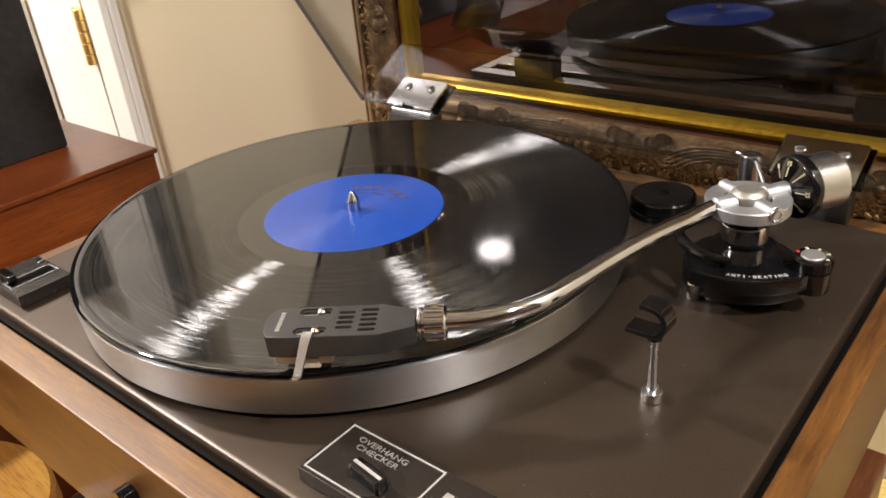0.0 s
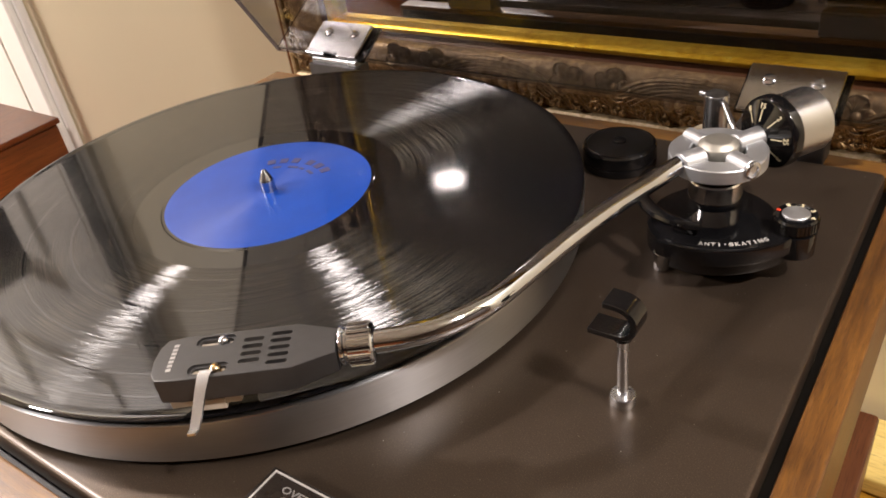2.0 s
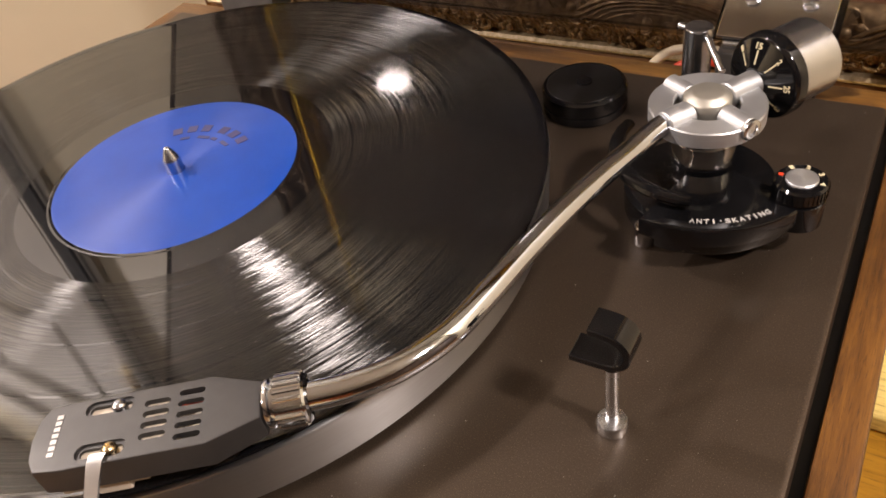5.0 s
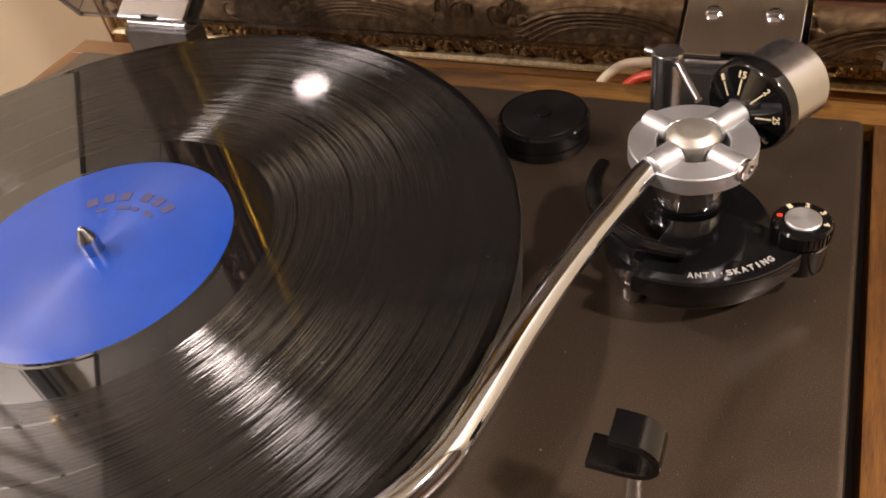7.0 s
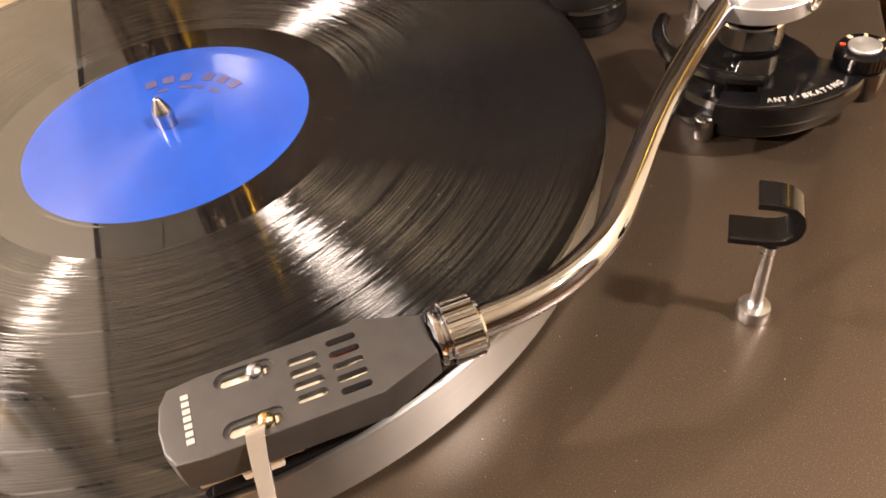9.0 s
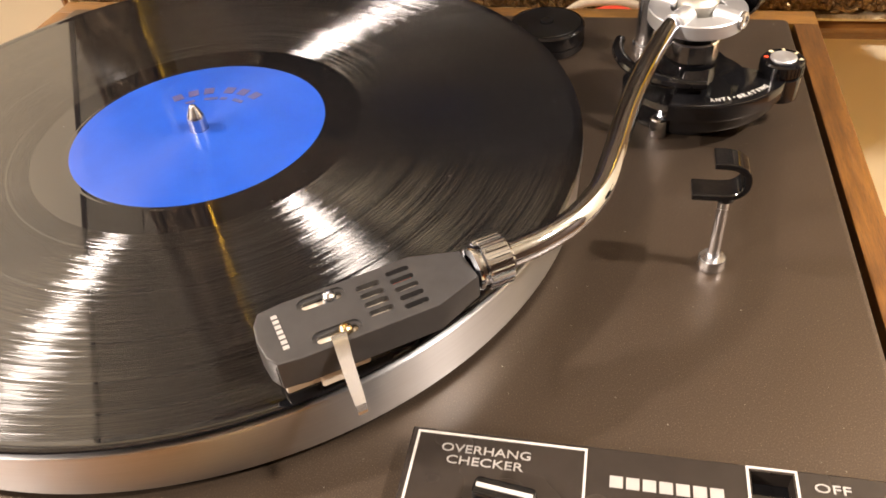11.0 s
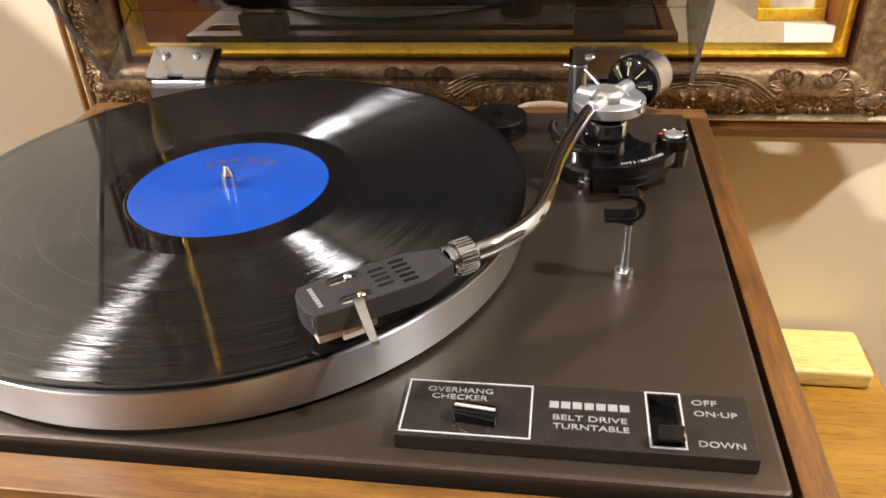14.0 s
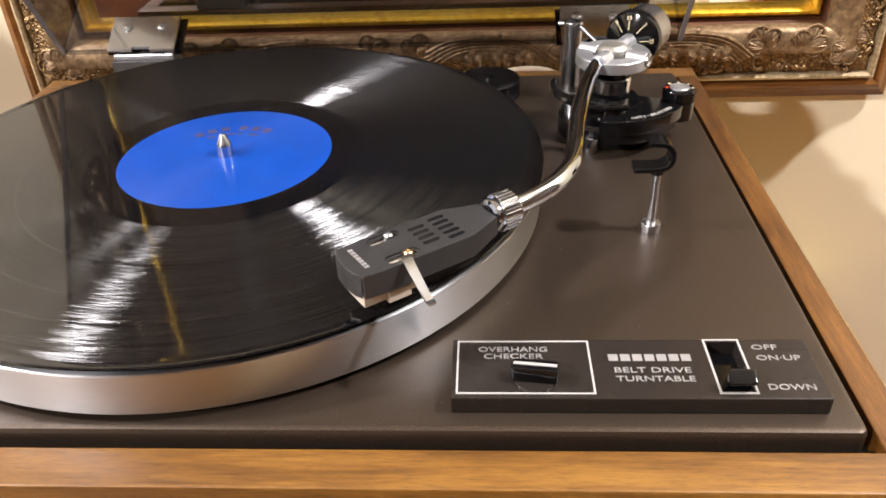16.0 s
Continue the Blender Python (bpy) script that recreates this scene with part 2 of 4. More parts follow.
M_WALNUT_X = wood("walnut_along", (0.052, 0.019, 0.0030), (0.136, 0.058, 0.0070), (0.220, 0.104, 0.0135), 0, 0.42, 1.4, coat=0.25)
M_WALNUT_Y = wood("walnut_across", (0.030, 0.0098, 0.0011), (0.090, 0.0335, 0.0027), (0.152, 0.062, 0.0058), 1, 0.46, 1.5, coat=0.1)
M_CHERRY = wood("cherry_wood", (0.10, 0.018, 0.004), (0.18, 0.040, 0.007), (0.25, 0.066, 0.012), 1, 0.33, 0.6, coat=0.3)
M_REDWOOD = wood("red_stained_case", (0.045, 0.013, 0.004), (0.085, 0.026, 0.008), (0.12, 0.042, 0.014), 1, 0.4, 0.7)
M_PINE = wood("pine", (0.46, 0.20, 0.035), (0.62, 0.32, 0.065), (0.72, 0.42, 0.10), 0, 0.35, 0.5)
# honey pine with the shade below the ledge put into its colour
M_HONEY_SHADED = wood("shaded_honey_pine", (0.22, 0.098, 0.006), (0.33, 0.158, 0.011), (0.40, 0.205, 0.018), 0, 0.4, 0.5)
M_PALEPINE = wood("pale_pine", (0.60, 0.42, 0.11), (0.74, 0.56, 0.18), (0.82, 0.66, 0.25), 0, 0.38, 0.5)
M_FRAMEWOOD = wood("frame_wood", (0.08, 0.027, 0.006), (0.18, 0.072, 0.013), (0.27, 0.12, 0.024), 0, 0.38, 1.0)
M_COVE = wood("cove_wood", (0.035, 0.012, 0.004), (0.085, 0.030, 0.009), (0.15, 0.056, 0.016), 0, 0.45, 1.0)
M_GOLD = antique("gold_leaf", (0.48, 0.24, 0.012), (0.80, 0.50, 0.035), (0.95, 0.68, 0.09), 0.85, 0.30, 180.0)
M_SILVERLEAF = antique("silver_leaf", (0.080, 0.048, 0.022), (0.235, 0.153, 0.077), (0.44, 0.315, 0.165), 0.5, 0.46, 200.0)
M_BRONZELEAF = antique("bronze_leaf", (0.04, 0.019, 0.006), (0.185, 0.108, 0.040), (0.42, 0.29, 0.13), 0.55, 0.40, 420.0, hatch=True)
M_MIRROR = mirror_glass()
M_ACRYLIC = acrylic("smoked_acrylic", (0.68, 0.675, 0.685))
M_ACRYLIC_EDGE = plain("acrylic_edge", (0.20, 0.19, 0.19), 0.16, 0, 0.15)
M_WALL = wall_paint("cream_wall_paint", (0.86, 0.77, 0.55))
M_CEIL = wall_paint("ceiling_paint", (0.60, 0.605, 0.61))
# for the added unseen walls, dark to keep reflections in record and chrome dim
M_DARKWALL = wood("dark_unseen_wall", (0.03, 0.016, 0.009), (0.05, 0.028, 0.016), (0.075, 0.043, 0.026), 2, 0.5, 0.2)
M_TRIM = wall_paint("white_trim_paint", (0.82, 0.80, 0.74))
M_GRILLE = plain("speaker_cloth", (0.016, 0.015, 0.016), 0.85, 0, 0.35, 900, 0.4)
M_CABLE = plain("cream_cable", (0.72, 0.62, 0.44), 0.45)
M_CABLE_RED = plain("red_cable", (0.60, 0.05, 0.02), 0.4)
M_FLOOR = wood("floor_oak", (0.10, 0.045, 0.016), (0.17, 0.08, 0.028), (0.24, 0.12, 0.045), 0, 0.35, 0.5)
M_DARKWOOD = wood("dark_cabinet_wood", (0.03, 0.012, 0.006), (0.06, 0.024, 0.011), (0.09, 0.04, 0.02), 0, 0.4, 0.5)
M_PRINTPAPER = plain("picture_paper", (0.45, 0.40, 0.32), 0.6, 0, 0.4, 9)
M_RUG = plain("rug_wool", (0.46, 0.37, 0.23), 0.9, 0, 0.12, 40, 0.3)
M_PALELEAF = antique("pale_leaf", (0.26, 0.19, 0.10), (0.50, 0.39, 0.22), (0.68, 0.56, 0.37), 0.35, 0.42, 300.0)
M_DUST = plain("dust_lint", (0.24, 0.225, 0.20), 0.8, 0, 0.3)
M_LAMPGLASS = glow("lamp_diffuser", LAMP_COLOR, 40.0)


# ---- mesh helpers ----
def part(name, bm, material, parent=None, label="", smooth=True):
    """Links a bmesh as one mesh object under a thing or a part."""
    mesh = bpy.data.meshes.new(name)
    bm.normal_update()
    bm.to_mesh(mesh)
    bm.free()
    mesh.materials.append(material)
    if smooth:
        mesh.polygons.foreach_set("use_smooth", [True] * len(mesh.polygons))
        mesh.set_sharp_from_angle(angle=radians(35))
    ob = new(name, mesh)
    if smooth:
        # wide flat faces keep their own direction beside rounded edges
        even = ob.modifiers.new("even_normals", "WEIGHTED_NORMAL")
        even.keep_sharp, even.weight = True, 90
    if parent:
        ob.parent = parent
    return tagged(ob, label)


def thing(name, label, category, group="", kind="", m=None):
    ob = new(name)
    ob.empty_display_size = 0.02
    if m is not None:
        ob.matrix_world = m
    return tagged(ob, label, category, group, kind)


def box(x0, x1, y0, y1, z0, z1, bevel=0.0, seg=2):
    bm = bmesh.new()
    bmesh.ops.create_cube(bm, size=1)
    bmesh.ops.transform(bm, matrix=Matrix.Translation(((x0 + x1) / 2, (y0 + y1) / 2, (z0 + z1) / 2)) @ Matrix.Diagonal((x1 - x0, y1 - y0, z1 - z0, 1)), verts=bm.verts)
    if bevel:
        bmesh.ops.bevel(bm, geom=bm.edges[:], offset=bevel, segments=seg, affect="EDGES", profile=0.5)
    return bm


def lathe(profile, n=48, at=(0, 0, 0), m=None):
    """Turns a profile of (radius, height) about the z axis."""
    bm = bmesh.new()
    rings = []
    for r, z in profile:
        if r < 1e-6:
            rings.append([bm.verts.new((0, 0, z))])
        else:
            rings.append([bm.verts.new((r * math.cos(2 * math.pi * i / n), r * math.sin(2 * math.pi * i / n), z)) for i in range(n)])
    for a, b in zip(rings, rings[1:]):
        for i in range(n):
            j = (i + 1) % n
            if len(a) == 1 and len(b) == 1:
                continue
            if len(a) == 1:
                bm.faces.new((a[0], b[i], b[j]))
            elif len(b) == 1:
                bm.faces.new((a[i], b[0], a[j]))
            else:
                bm.faces.new((a[i], b[i], b[j], a[j]))
    bmesh.ops.recalc_face_normals(bm, faces=bm.faces)
    bmesh.ops.transform(bm, matrix=Matrix.Translation(at) @ (m or Matrix()), verts=bm.verts)
    return bm


def rod(r, z0, z1, at=(0, 0, 0), n=32, edge=None, m=None):
    e = min(r, z1 - z0) * 0.12 if edge is None else edge
    return lathe([(0, z0), (r - e, z0), (r, z0 + e), (r, z1 - e), (r - e, z1), (0, z1)], n, at, m)


def smooth_path(points, steps=8):
    """A smooth line through the points."""
    ps = [Vector(p) for p in points]
    ps = [2 * ps[0] - ps[1]] + ps + [2 * ps[-1] - ps[-2]]
    out = []
    for i in range(1, len(ps) - 2):
        a, b, c, d = ps[i - 1:i + 3]
        for k in range(steps):
            t = k / steps
            out.append(0.5 * (2 * b + (c - a) * t + (2 * a - 5 * b + 4 * c - d) * t * t + (3 * b - a - 3 * c + d) * t ** 3))
    return out + [ps[-2]]


def sweep(points, radius, n=12, steps=8, squash=1.0):
    """A round bar along a smooth line; radius may be a number or a function of 0..1."""
    bm = bmesh.new()
    line = smooth_path(points, steps)
    rings, up = [], Vector((0, 0, 1))
    for i, p in enumerate(line):
        d = (line[min(i + 1, len(line) - 1)] - line[max(i - 1, 0)]).normalized()
        if abs(d.dot(up)) > 0.95:
            up = Vector((0, 1, 0))
        s = d.cross(up).normalized()
        u = s.cross(d)
        rad = radius(i / (len(line) - 1)) if callable(radius) else radius
        rings.append([bm.verts.new(p + rad * (math.cos(2 * math.pi * k / n) * s + squash * math.sin(2 * math.pi * k / n) * u)) for k in range(n)])
    for a, b in zip(rings, rings[1:]):
        for k in range(n):
            bm.faces.new((a[k], a[(k + 1) % n], b[(k + 1) % n], b[k]))
    bm.faces.new(rings[0][::-1]), bm.faces.new(rings[-1])
    bmesh.ops.recalc_face_normals(bm, faces=bm.faces)
    return bm


def prism(outline, z0, z1, bevel=0.0):
    """An upright solid over a flat outline."""
    bm = bmesh.new()
    low = [bm.verts.new((x, y, z0)) for x, y in outline]
    high = [bm.verts.new((x, y, z1)) for x, y in outline]
    n = len(outline)
    bm.faces.new(low[::-1]), bm.faces.new(high)
    for i in range(n):
        bm.faces.new((low[i], low[(i + 1) % n], high[(i + 1) % n], high[i]))
    bmesh.ops.recalc_face_normals(bm, faces=bm.faces)
    if bevel:
        rim = [e for e in bm.edges if abs(e.verts[0].co.z - e.verts[1].co.z) < 1e-7]
        bmesh.ops.bevel(bm, geom=rim, offset=bevel, segments=2, affect="EDGES", profile=0.5)
    return bm


def rounded(x0, x1, y0, y1, r, n=6):
    pts = []
    for cx, cy, a in ((x1 - r, y1 - r, 0), (x0 + r, y1 - r, 90), (x0 + r, y0 + r, 180), (x1 - r, y0 + r, 270)):
        pts += [(cx + r * math.cos(radians(a + 90 * k / n)), cy + r * math.sin(radians(a + 90 * k / n))) for k in range(n + 1)]
    return pts


def moved(bm, m):
    bmesh.ops.transform(bm, matrix=m, verts=bm.verts)
    return bm


def joined(*bms):
    out = bmesh.new()
    for b in bms:
        mesh = bpy.data.meshes.new("piece")
        b.to_mesh(mesh)
        b.free()
        out.from_mesh(mesh)
        bpy.data.meshes.remove(mesh)
    return out


def cut(bm, cutters):
    """bm with the cutters' volumes taken out of it."""
    obs = []
    for b in (bm, cutters):
        mesh = bpy.data.meshes.new("piece")
        b.to_mesh(mesh)
        b.free()
        obs.append(new("piece", mesh))
    mod = obs[0].modifiers.new("cut", "BOOLEAN")
    mod.object, mod.operation, mod.solver = obs[1], "DIFFERENCE", "EXACT"
    bpy.context.view_layer.update()
    mesh = bpy.data.meshes.new_from_object(obs[0].evaluated_get(bpy.context.evaluated_depsgraph_get()))
    out = bmesh.new()
    out.from_mesh(mesh)
    for o in obs:
        bpy.data.objects.remove(o)
    return out


def letters(text, width, height, thick=0.00015, bold=0.0):
    """Lettering fitted into width x height, lower left corner at the origin, in the xy plane."""
    curve = bpy.data.curves.new("text", "FONT")
    curve.body, curve.size, curve.extrude, curve.offset = text, 1.0, 0.02, bold
    curve.resolution_u = 3
    ob = new("text", curve)
    bpy.context.view_layer.update()
    mesh = bpy.data.meshes.new_from_object(ob.evaluated_get(bpy.context.evaluated_depsgraph_get()))
    bpy.data.objects.remove(ob)
    bm = bmesh.new()
    bm.from_mesh(mesh)
    xs, ys = [v.co.x for v in bm.verts], [v.co.y for v in bm.verts]
    x0, y0, sx, sy = min(xs), min(ys), width / (max(xs) - min(xs)), height / (max(ys) - min(ys))
    for v in bm.verts:
        v.co = ((v.co.x - x0) * sx, (v.co.y - y0) * sy, v.co.z * thick / 0.02)
    return bm


def outline_bars(x0, x1, y0, y1, z, w, h=0.0003):
    return joined(box(x0, x1, y0, y0 + w, z, z + h), box(x0, x1, y1 - w, y1, z, z + h), box(x0, x0 + w, y0 + w, y1 - w, z, z + h), box(x1 - w, x1, y0 + w, y1 - w, z, z + h))


# ---- the room ----
X0, X1, Y0 = -3.4, 2.9, -4.6
tagged(part("floor", box(X0, X1, Y0, WALL_Y + 0.1, FLOOR_Z - 0.05, FLOOR_Z), M_FLOOR, smooth=False), "honey-brown oak floor of the room", "floor", kind="structure")
tagged(part("ceiling", box(X0, X1, Y0, WALL_Y + 0.1, CEIL_Z, CEIL_Z + 0.05), M_CEIL, smooth=False), "plain white painted ceiling", "ceiling", kind="structure")
DOOR_X0, DOOR_X1, DOOR_TOP = -1.62, -0.800, 1.27
tagged(part("wall_north", joined(box(DOOR_X1, X1, WALL_Y, WALL_Y + 0.1, FLOOR_Z, CEIL_Z), box(X0, DOOR_X0, WALL_Y, WALL_Y + 0.1, FLOOR_Z, CEIL_Z), box(DOOR_X0, DOOR_X1, WALL_Y, WALL_Y + 0.1, DOOR_TOP, CEIL_Z)), M_WALL, smooth=False), "cream painted wall behind the mirror", "wall", kind="structure")
# south and east walls are out of view, added dark to shape the reflections
tagged(part("wall_south", box(X0, X1, Y0 - 0.1, Y0, FLOOR_Z, CEIL_Z), M_DARKWALL, smooth=False), "dark wall added across the room, out of view", "wall", kind="structure")
tagged(part("wall_west", box(X0 - 0.1, X0, Y0, WALL_Y + 0.1, FLOOR_Z, CEIL_Z), M_WALL, smooth=False), "cream painted side wall", "wall", kind="structure")
tagged(part("wall_east", box(X1, X1 + 0.1, Y0, WALL_Y + 0.1, FLOOR_Z, CEIL_Z), M_DARKWALL, smooth=False), "dark side wall added out of view", "wall", kind="structure")

door = thing("door_1", "white painted panel door with a brass hinge", "door", kind="structure")
leaf = part("door_leaf", box(DOOR_X0 + 0.003, DOOR_X1 - 0.004, WALL_Y + 0.024, WALL_Y + 0.044, FLOOR_Z + 0.01, DOOR_TOP - 0.003, 0.002), M_TRIM, door)
PANEL_X0, PANEL_X1 = DOOR_X0 + 0.18, DOOR_X1 - 0.18
for x0, x1, z0, z1 in ((DOOR_X0 + 0.003, PANEL_X0, FLOOR_Z + 0.01, DOOR_TOP - 0.003), (PANEL_X1, DOOR_X1 - 0.004, FLOOR_Z + 0.01, DOOR_TOP - 0.003), (PANEL_X0 + 0.0005, PANEL_X1 - 0.0005, FLOOR_Z + 0.01, FLOOR_Z + 0.24), (PANEL_X0 + 0.0005, PANEL_X1 - 0.0005, 0.60, 0.80), (PANEL_X0 + 0.0005, PANEL_X1 - 0.0005, DOOR_TOP - 0.12, DOOR_TOP - 0.003)):
    part("stile_or_rail", box(x0, x1, WALL_Y + 0.004, WALL_Y + 0.0238, z0, z1, 0.003), M_TRIM, leaf)
for z0, z1 in ((FLOOR_Z + 0.24, 0.60), (0.80, DOOR_TOP - 0.12)):
    part("raised_field", box(PANEL_X0 + 0.05, PANEL_X1 - 0.05, WALL_Y + 0.010, WALL_Y + 0.0238, z0 + 0.05, z1 - 0.05, 0.006), M_TRIM, leaf)
for z in (-0.045, 0.85):
    hinge = part("hinge", box(DOOR_X1 - 0.030, DOOR_X1 - 0.004, WALL_Y - 0.004, WALL_Y + 0.0038, z, z + 0.078, 0.0008), M_BRASS, door, "polished brass butt hinge")
    for k in range(5):
        part("knuckle", rod(0.0075, z + k * 0.0156, z + k * 0.0156 + 0.015, (DOOR_X1 - 0.006, WALL_Y - 0.007, 0), 16), M_BRASS, hinge)
casing = thing("door_casing_trim", "white moulded door casing", "trim", kind="structure")
for a, b, d in ((-0.800, -0.786, 0.003), (-0.786, -0.772, 0.009), (-0.772, -0.738, 0.013), (-0.738, -0.716, 0.019), (-0.716, -0.703, 0.010)):
    part("moulding", box(a, b, WALL_Y - d, WALL_Y - 0.0005, FLOOR_Z, DOOR_TOP + 0.09, 0.004, 3), M_TRIM, casing)
part("head_moulding", box(DOOR_X0 - 0.09, -0.800, WALL_Y - 0.018, WALL_Y - 0.0005, DOOR_TOP, DOOR_TOP + 0.09, 0.004), M_TRIM, casing)
part("side_moulding", box(DOOR_X0 - 0.09, DOOR_X0, WALL_Y - 0.018, WALL_Y - 0.0005, FLOOR_Z, DOOR_TOP, 0.004), M_TRIM, casing)

# dark strip on the wall beside the door, seen mirrored in the record
hanging = thing("wall_hanging", "narrow dark cloth strip hanging on the wall", "wall hanging")
part("cloth", box(-0.738, -0.698, WALL_Y - 0.025, WALL_Y - 0.0195, 0.13, 1.05, 0.002), M_GRILLE, hanging)
part("hanging_rod", rod(0.006, -0.045, 0.045, (-0.718, WALL_Y - 0.0255, 1.052), 20, m=pose(0, 0, 0, 0, 90, 0)), M_DARKWOOD, hanging)

for (x, y, z), watts in LAMPS:
    fixture = thing("ceiling_light", "small round white ceiling light, switched on", "ceiling light", "ceiling lights", m=pose(x, y, CEIL_Z))
    part("housing", lathe([(0.075, 0), (0.085, -0.003), (0.085, -0.012), (0.076, -0.016), (0.070, -0.010), (0.070, 0)], 32), M_TRIM, fixture)
    part("diffuser", lathe([(0, -0.008), (0.069, -0.008), (0.069, -0.004), (0, -0.004)], 32), M_LAMPGLASS, fixture)

# furniture seen only in the mirror
tagged(part("cream_rug", box(0.35, 1.16, -3.2, -1.15, FLOOR_Z, FLOOR_Z + 0.012, 0.004), M_RUG), "plain cream rug on the oak floor", "rug")
cab = thing("wooden_cabinet", "orange-brown wooden cabinet across the room", "cabinet")
part("carcass", box(1.165, 1.75, -2.75, -2.18, FLOOR_Z, 0.05, 0.006), M_CHERRY, cab)
for k in range(2):
    d = part("cabinet_door", box(1.18 + 0.28 * k, 1.45 + 0.28 * k, -2.18, -2.16, FLOOR_Z + 0.06, 0.02, 0.004), M_CHERRY, cab)
    part("knob", rod(0.012, 0, 0.02, (1.42 + 0.07 * k, -2.16, -0.3), 16, m=pose(0, 0, 0, -90)), M_BRASS, d)

# ---- table and receiver under the turntable ----
TABLE_Z = -0.268
table = thing("pine_table", "honey-yellow pine table against the wall", "table")
part("tabletop", prism(rounded(-0.150, 0.446, -0.46, WALL_Y - 0.004, 0.010), TABLE_Z - 0.028, TABLE_Z, 0.004), M_HONEY_SHADED, table)
part("rear_ledge", box(-0.146, 0.433, 0.203, WALL_Y - 0.008, TABLE_Z + 0.0002, -0.250, 0.004, 3), M_PALEPINE, table, "paler pine ledge along the wall")
for x in (-0.11, 0.40):
    for y in (-0.40, 0.21):
        part("leg", box(x - 0.025, x + 0.025, y - 0.025, y + 0.025, FLOOR_Z, TABLE_Z - 0.029, 0.003), M_PINE, table)
for y in (-0.40, 0.21):
    part("apron", box(-0.084, 0.374, y - 0.010, y + 0.010, TABLE_Z - 0.10, TABLE_Z - 0.029, 0.002), M_PINE, table)

REC_TOP, FEET_Z = -0.088, -0.088
receiver = thing("stereo_receiver", "receiver in a red-brown wooden case with a silver front", "receiver")
part("case", box(-0.066, 0.267, -0.165, 0.092, TABLE_Z + 0.012, REC_TOP, 0.002), M_REDWOOD, receiver)
fascia = part("front_panel", box(-0.066, 0.267, -0.1760, -0.1655, TABLE_Z + 0.016, REC_TOP - 0.001, 0.0015), M_STEEL, receiver, "brushed silver front panel")
for x, r in ((-0.035, 0.011), (0.0, 0.011), (0.09, 0.013), (0.20, 0.020)):
    part("knob", rod(r, 0, 0.018, (x, -0.176, -0.20), 32, m=pose(0, 0, 0, 90)), M_STEEL, fascia)
part("tuning_window", box(-0.02, 0.16, -0.1775, -0.1762, -0.155, -0.115, 0.0005), M_BLACK, fascia)
for x in (-0.04, 0.235):
    for y in (-0.14, 0.06):
        part("foot", rod(0.014, TABLE_Z, TABLE_Z + 0.0118, (x, y, 0), 20), M_RUBBER, receiver)

stool = thing("round_stool", "round orange-stained pine stool beside the table", "stool")
part("seat", lathe([(0, -0.228), (0.099, -0.228), (0.103, -0.224), (0.103, -0.205), (0.100, -0.201), (0, -0.200)], 64, (-0.273, -0.228, 0)), M_PINE, stool)
for k in range(3):
    a = radians(120 * k + 20)
    part("leg", sweep([(-0.273 + 0.055 * math.cos(a), -0.228 + 0.055 * math.sin(a), -0.228), (-0.273 + 0.075 * math.cos(a), -0.228 + 0.075 * math.sin(a), -0.50), (-0.273 + 0.095 * math.cos(a), -0.228 + 0.095 * math.sin(a), FLOOR_Z)], 0.013, 12, 4), M_PINE, stool)

# ---- turntable ----
DX0, DX1, DY0, DY1 = -0.1605, 0.2440, -0.1520, 0.1575
PX0, PX1, PY0, PY1 = -0.1775, 0.2600, -0.1720, 0.1760
turntable = thing("turntable", "belt-drive turntable with walnut plinth and bronze-grey deck", "turntable")
plinth = part("plinth", box(PX0 + 0.008, PX1 - 0.008, PY0 + 0.008, PY1 - 0.008, -0.0725, -0.0125), M_RUBBER, turntable)
GAP = 0.0035
back = part("rear_panel", box(PX0 + 0.004, PX1 - 0.004, PY1 + 0.0002, PY1 + 0.0018, -0.071, -0.0080), M_RUBBER, plinth, "black hardboard rear panel")
part("round_sticker", rod(0.0065, 0, 0.0004, (0.020, PY1 + 0.0018, -0.030), 28, 0.0001, pose(0, 0, 0, -90)), M_BEIGE, back, "small round paper sticker")
part("type_plate", box(0.070, 0.110, PY1 + 0.0018, PY1 + 0.0022, -0.040, -0.024), M_PANEL, back, "dark printed plate", smooth=False)
part("front_board", box(PX0, PX1, PY0, DY0 - GAP, -0.073, -0.0045, 0.0012), M_WALNUT_X, plinth, "oiled walnut board")
part("rear_board", box(PX0, PX1, DY1 + GAP, PY1, -0.073, -0.0045, 0.0012), M_WALNUT_X, plinth, "oiled walnut board")
part("side_board", box(DX1 + GAP, PX1 - 0.0004, DY0 - GAP + 0.0003, DY1 + GAP - 0.0003, -0.073, -0.0042, 0.0012), M_WALNUT_Y, plinth, "oiled walnut board")
part("side_board", box(PX0 + 0.0004, DX0 - GAP, DY0 - GAP + 0.0003, DY1 + GAP - 0.0003, -0.073, -0.0042, 0.0012), M_WALNUT_Y, plinth, "oiled walnut board")
for x in (-0.030, 0.22):
    for y in (-0.10, 0.06):
        part("foot", lathe([(0, FEET_Z), (0.019, FEET_Z), (0.021, FEET_Z + 0.003), (0.021, -0.077), (0.018, -0.0731), (0, -0.0731)], 32, (x, y, 0)), M_STEEL, turntable, "silver ribbed foot")
part("front_knob", rod(0.005, 0, 0.007, (0.0283, PY0, -0.0300), 20, m=pose(0, 0, 0, 90)), M_BLACK, turntable)

deck = part("deck", prism(rounded(DX0, DX1, DY0, DY1, 0.0035), -0.012, 0.0, 0.0026), M_DECK, turntable, "bronze-grey metallic painted deck plate")

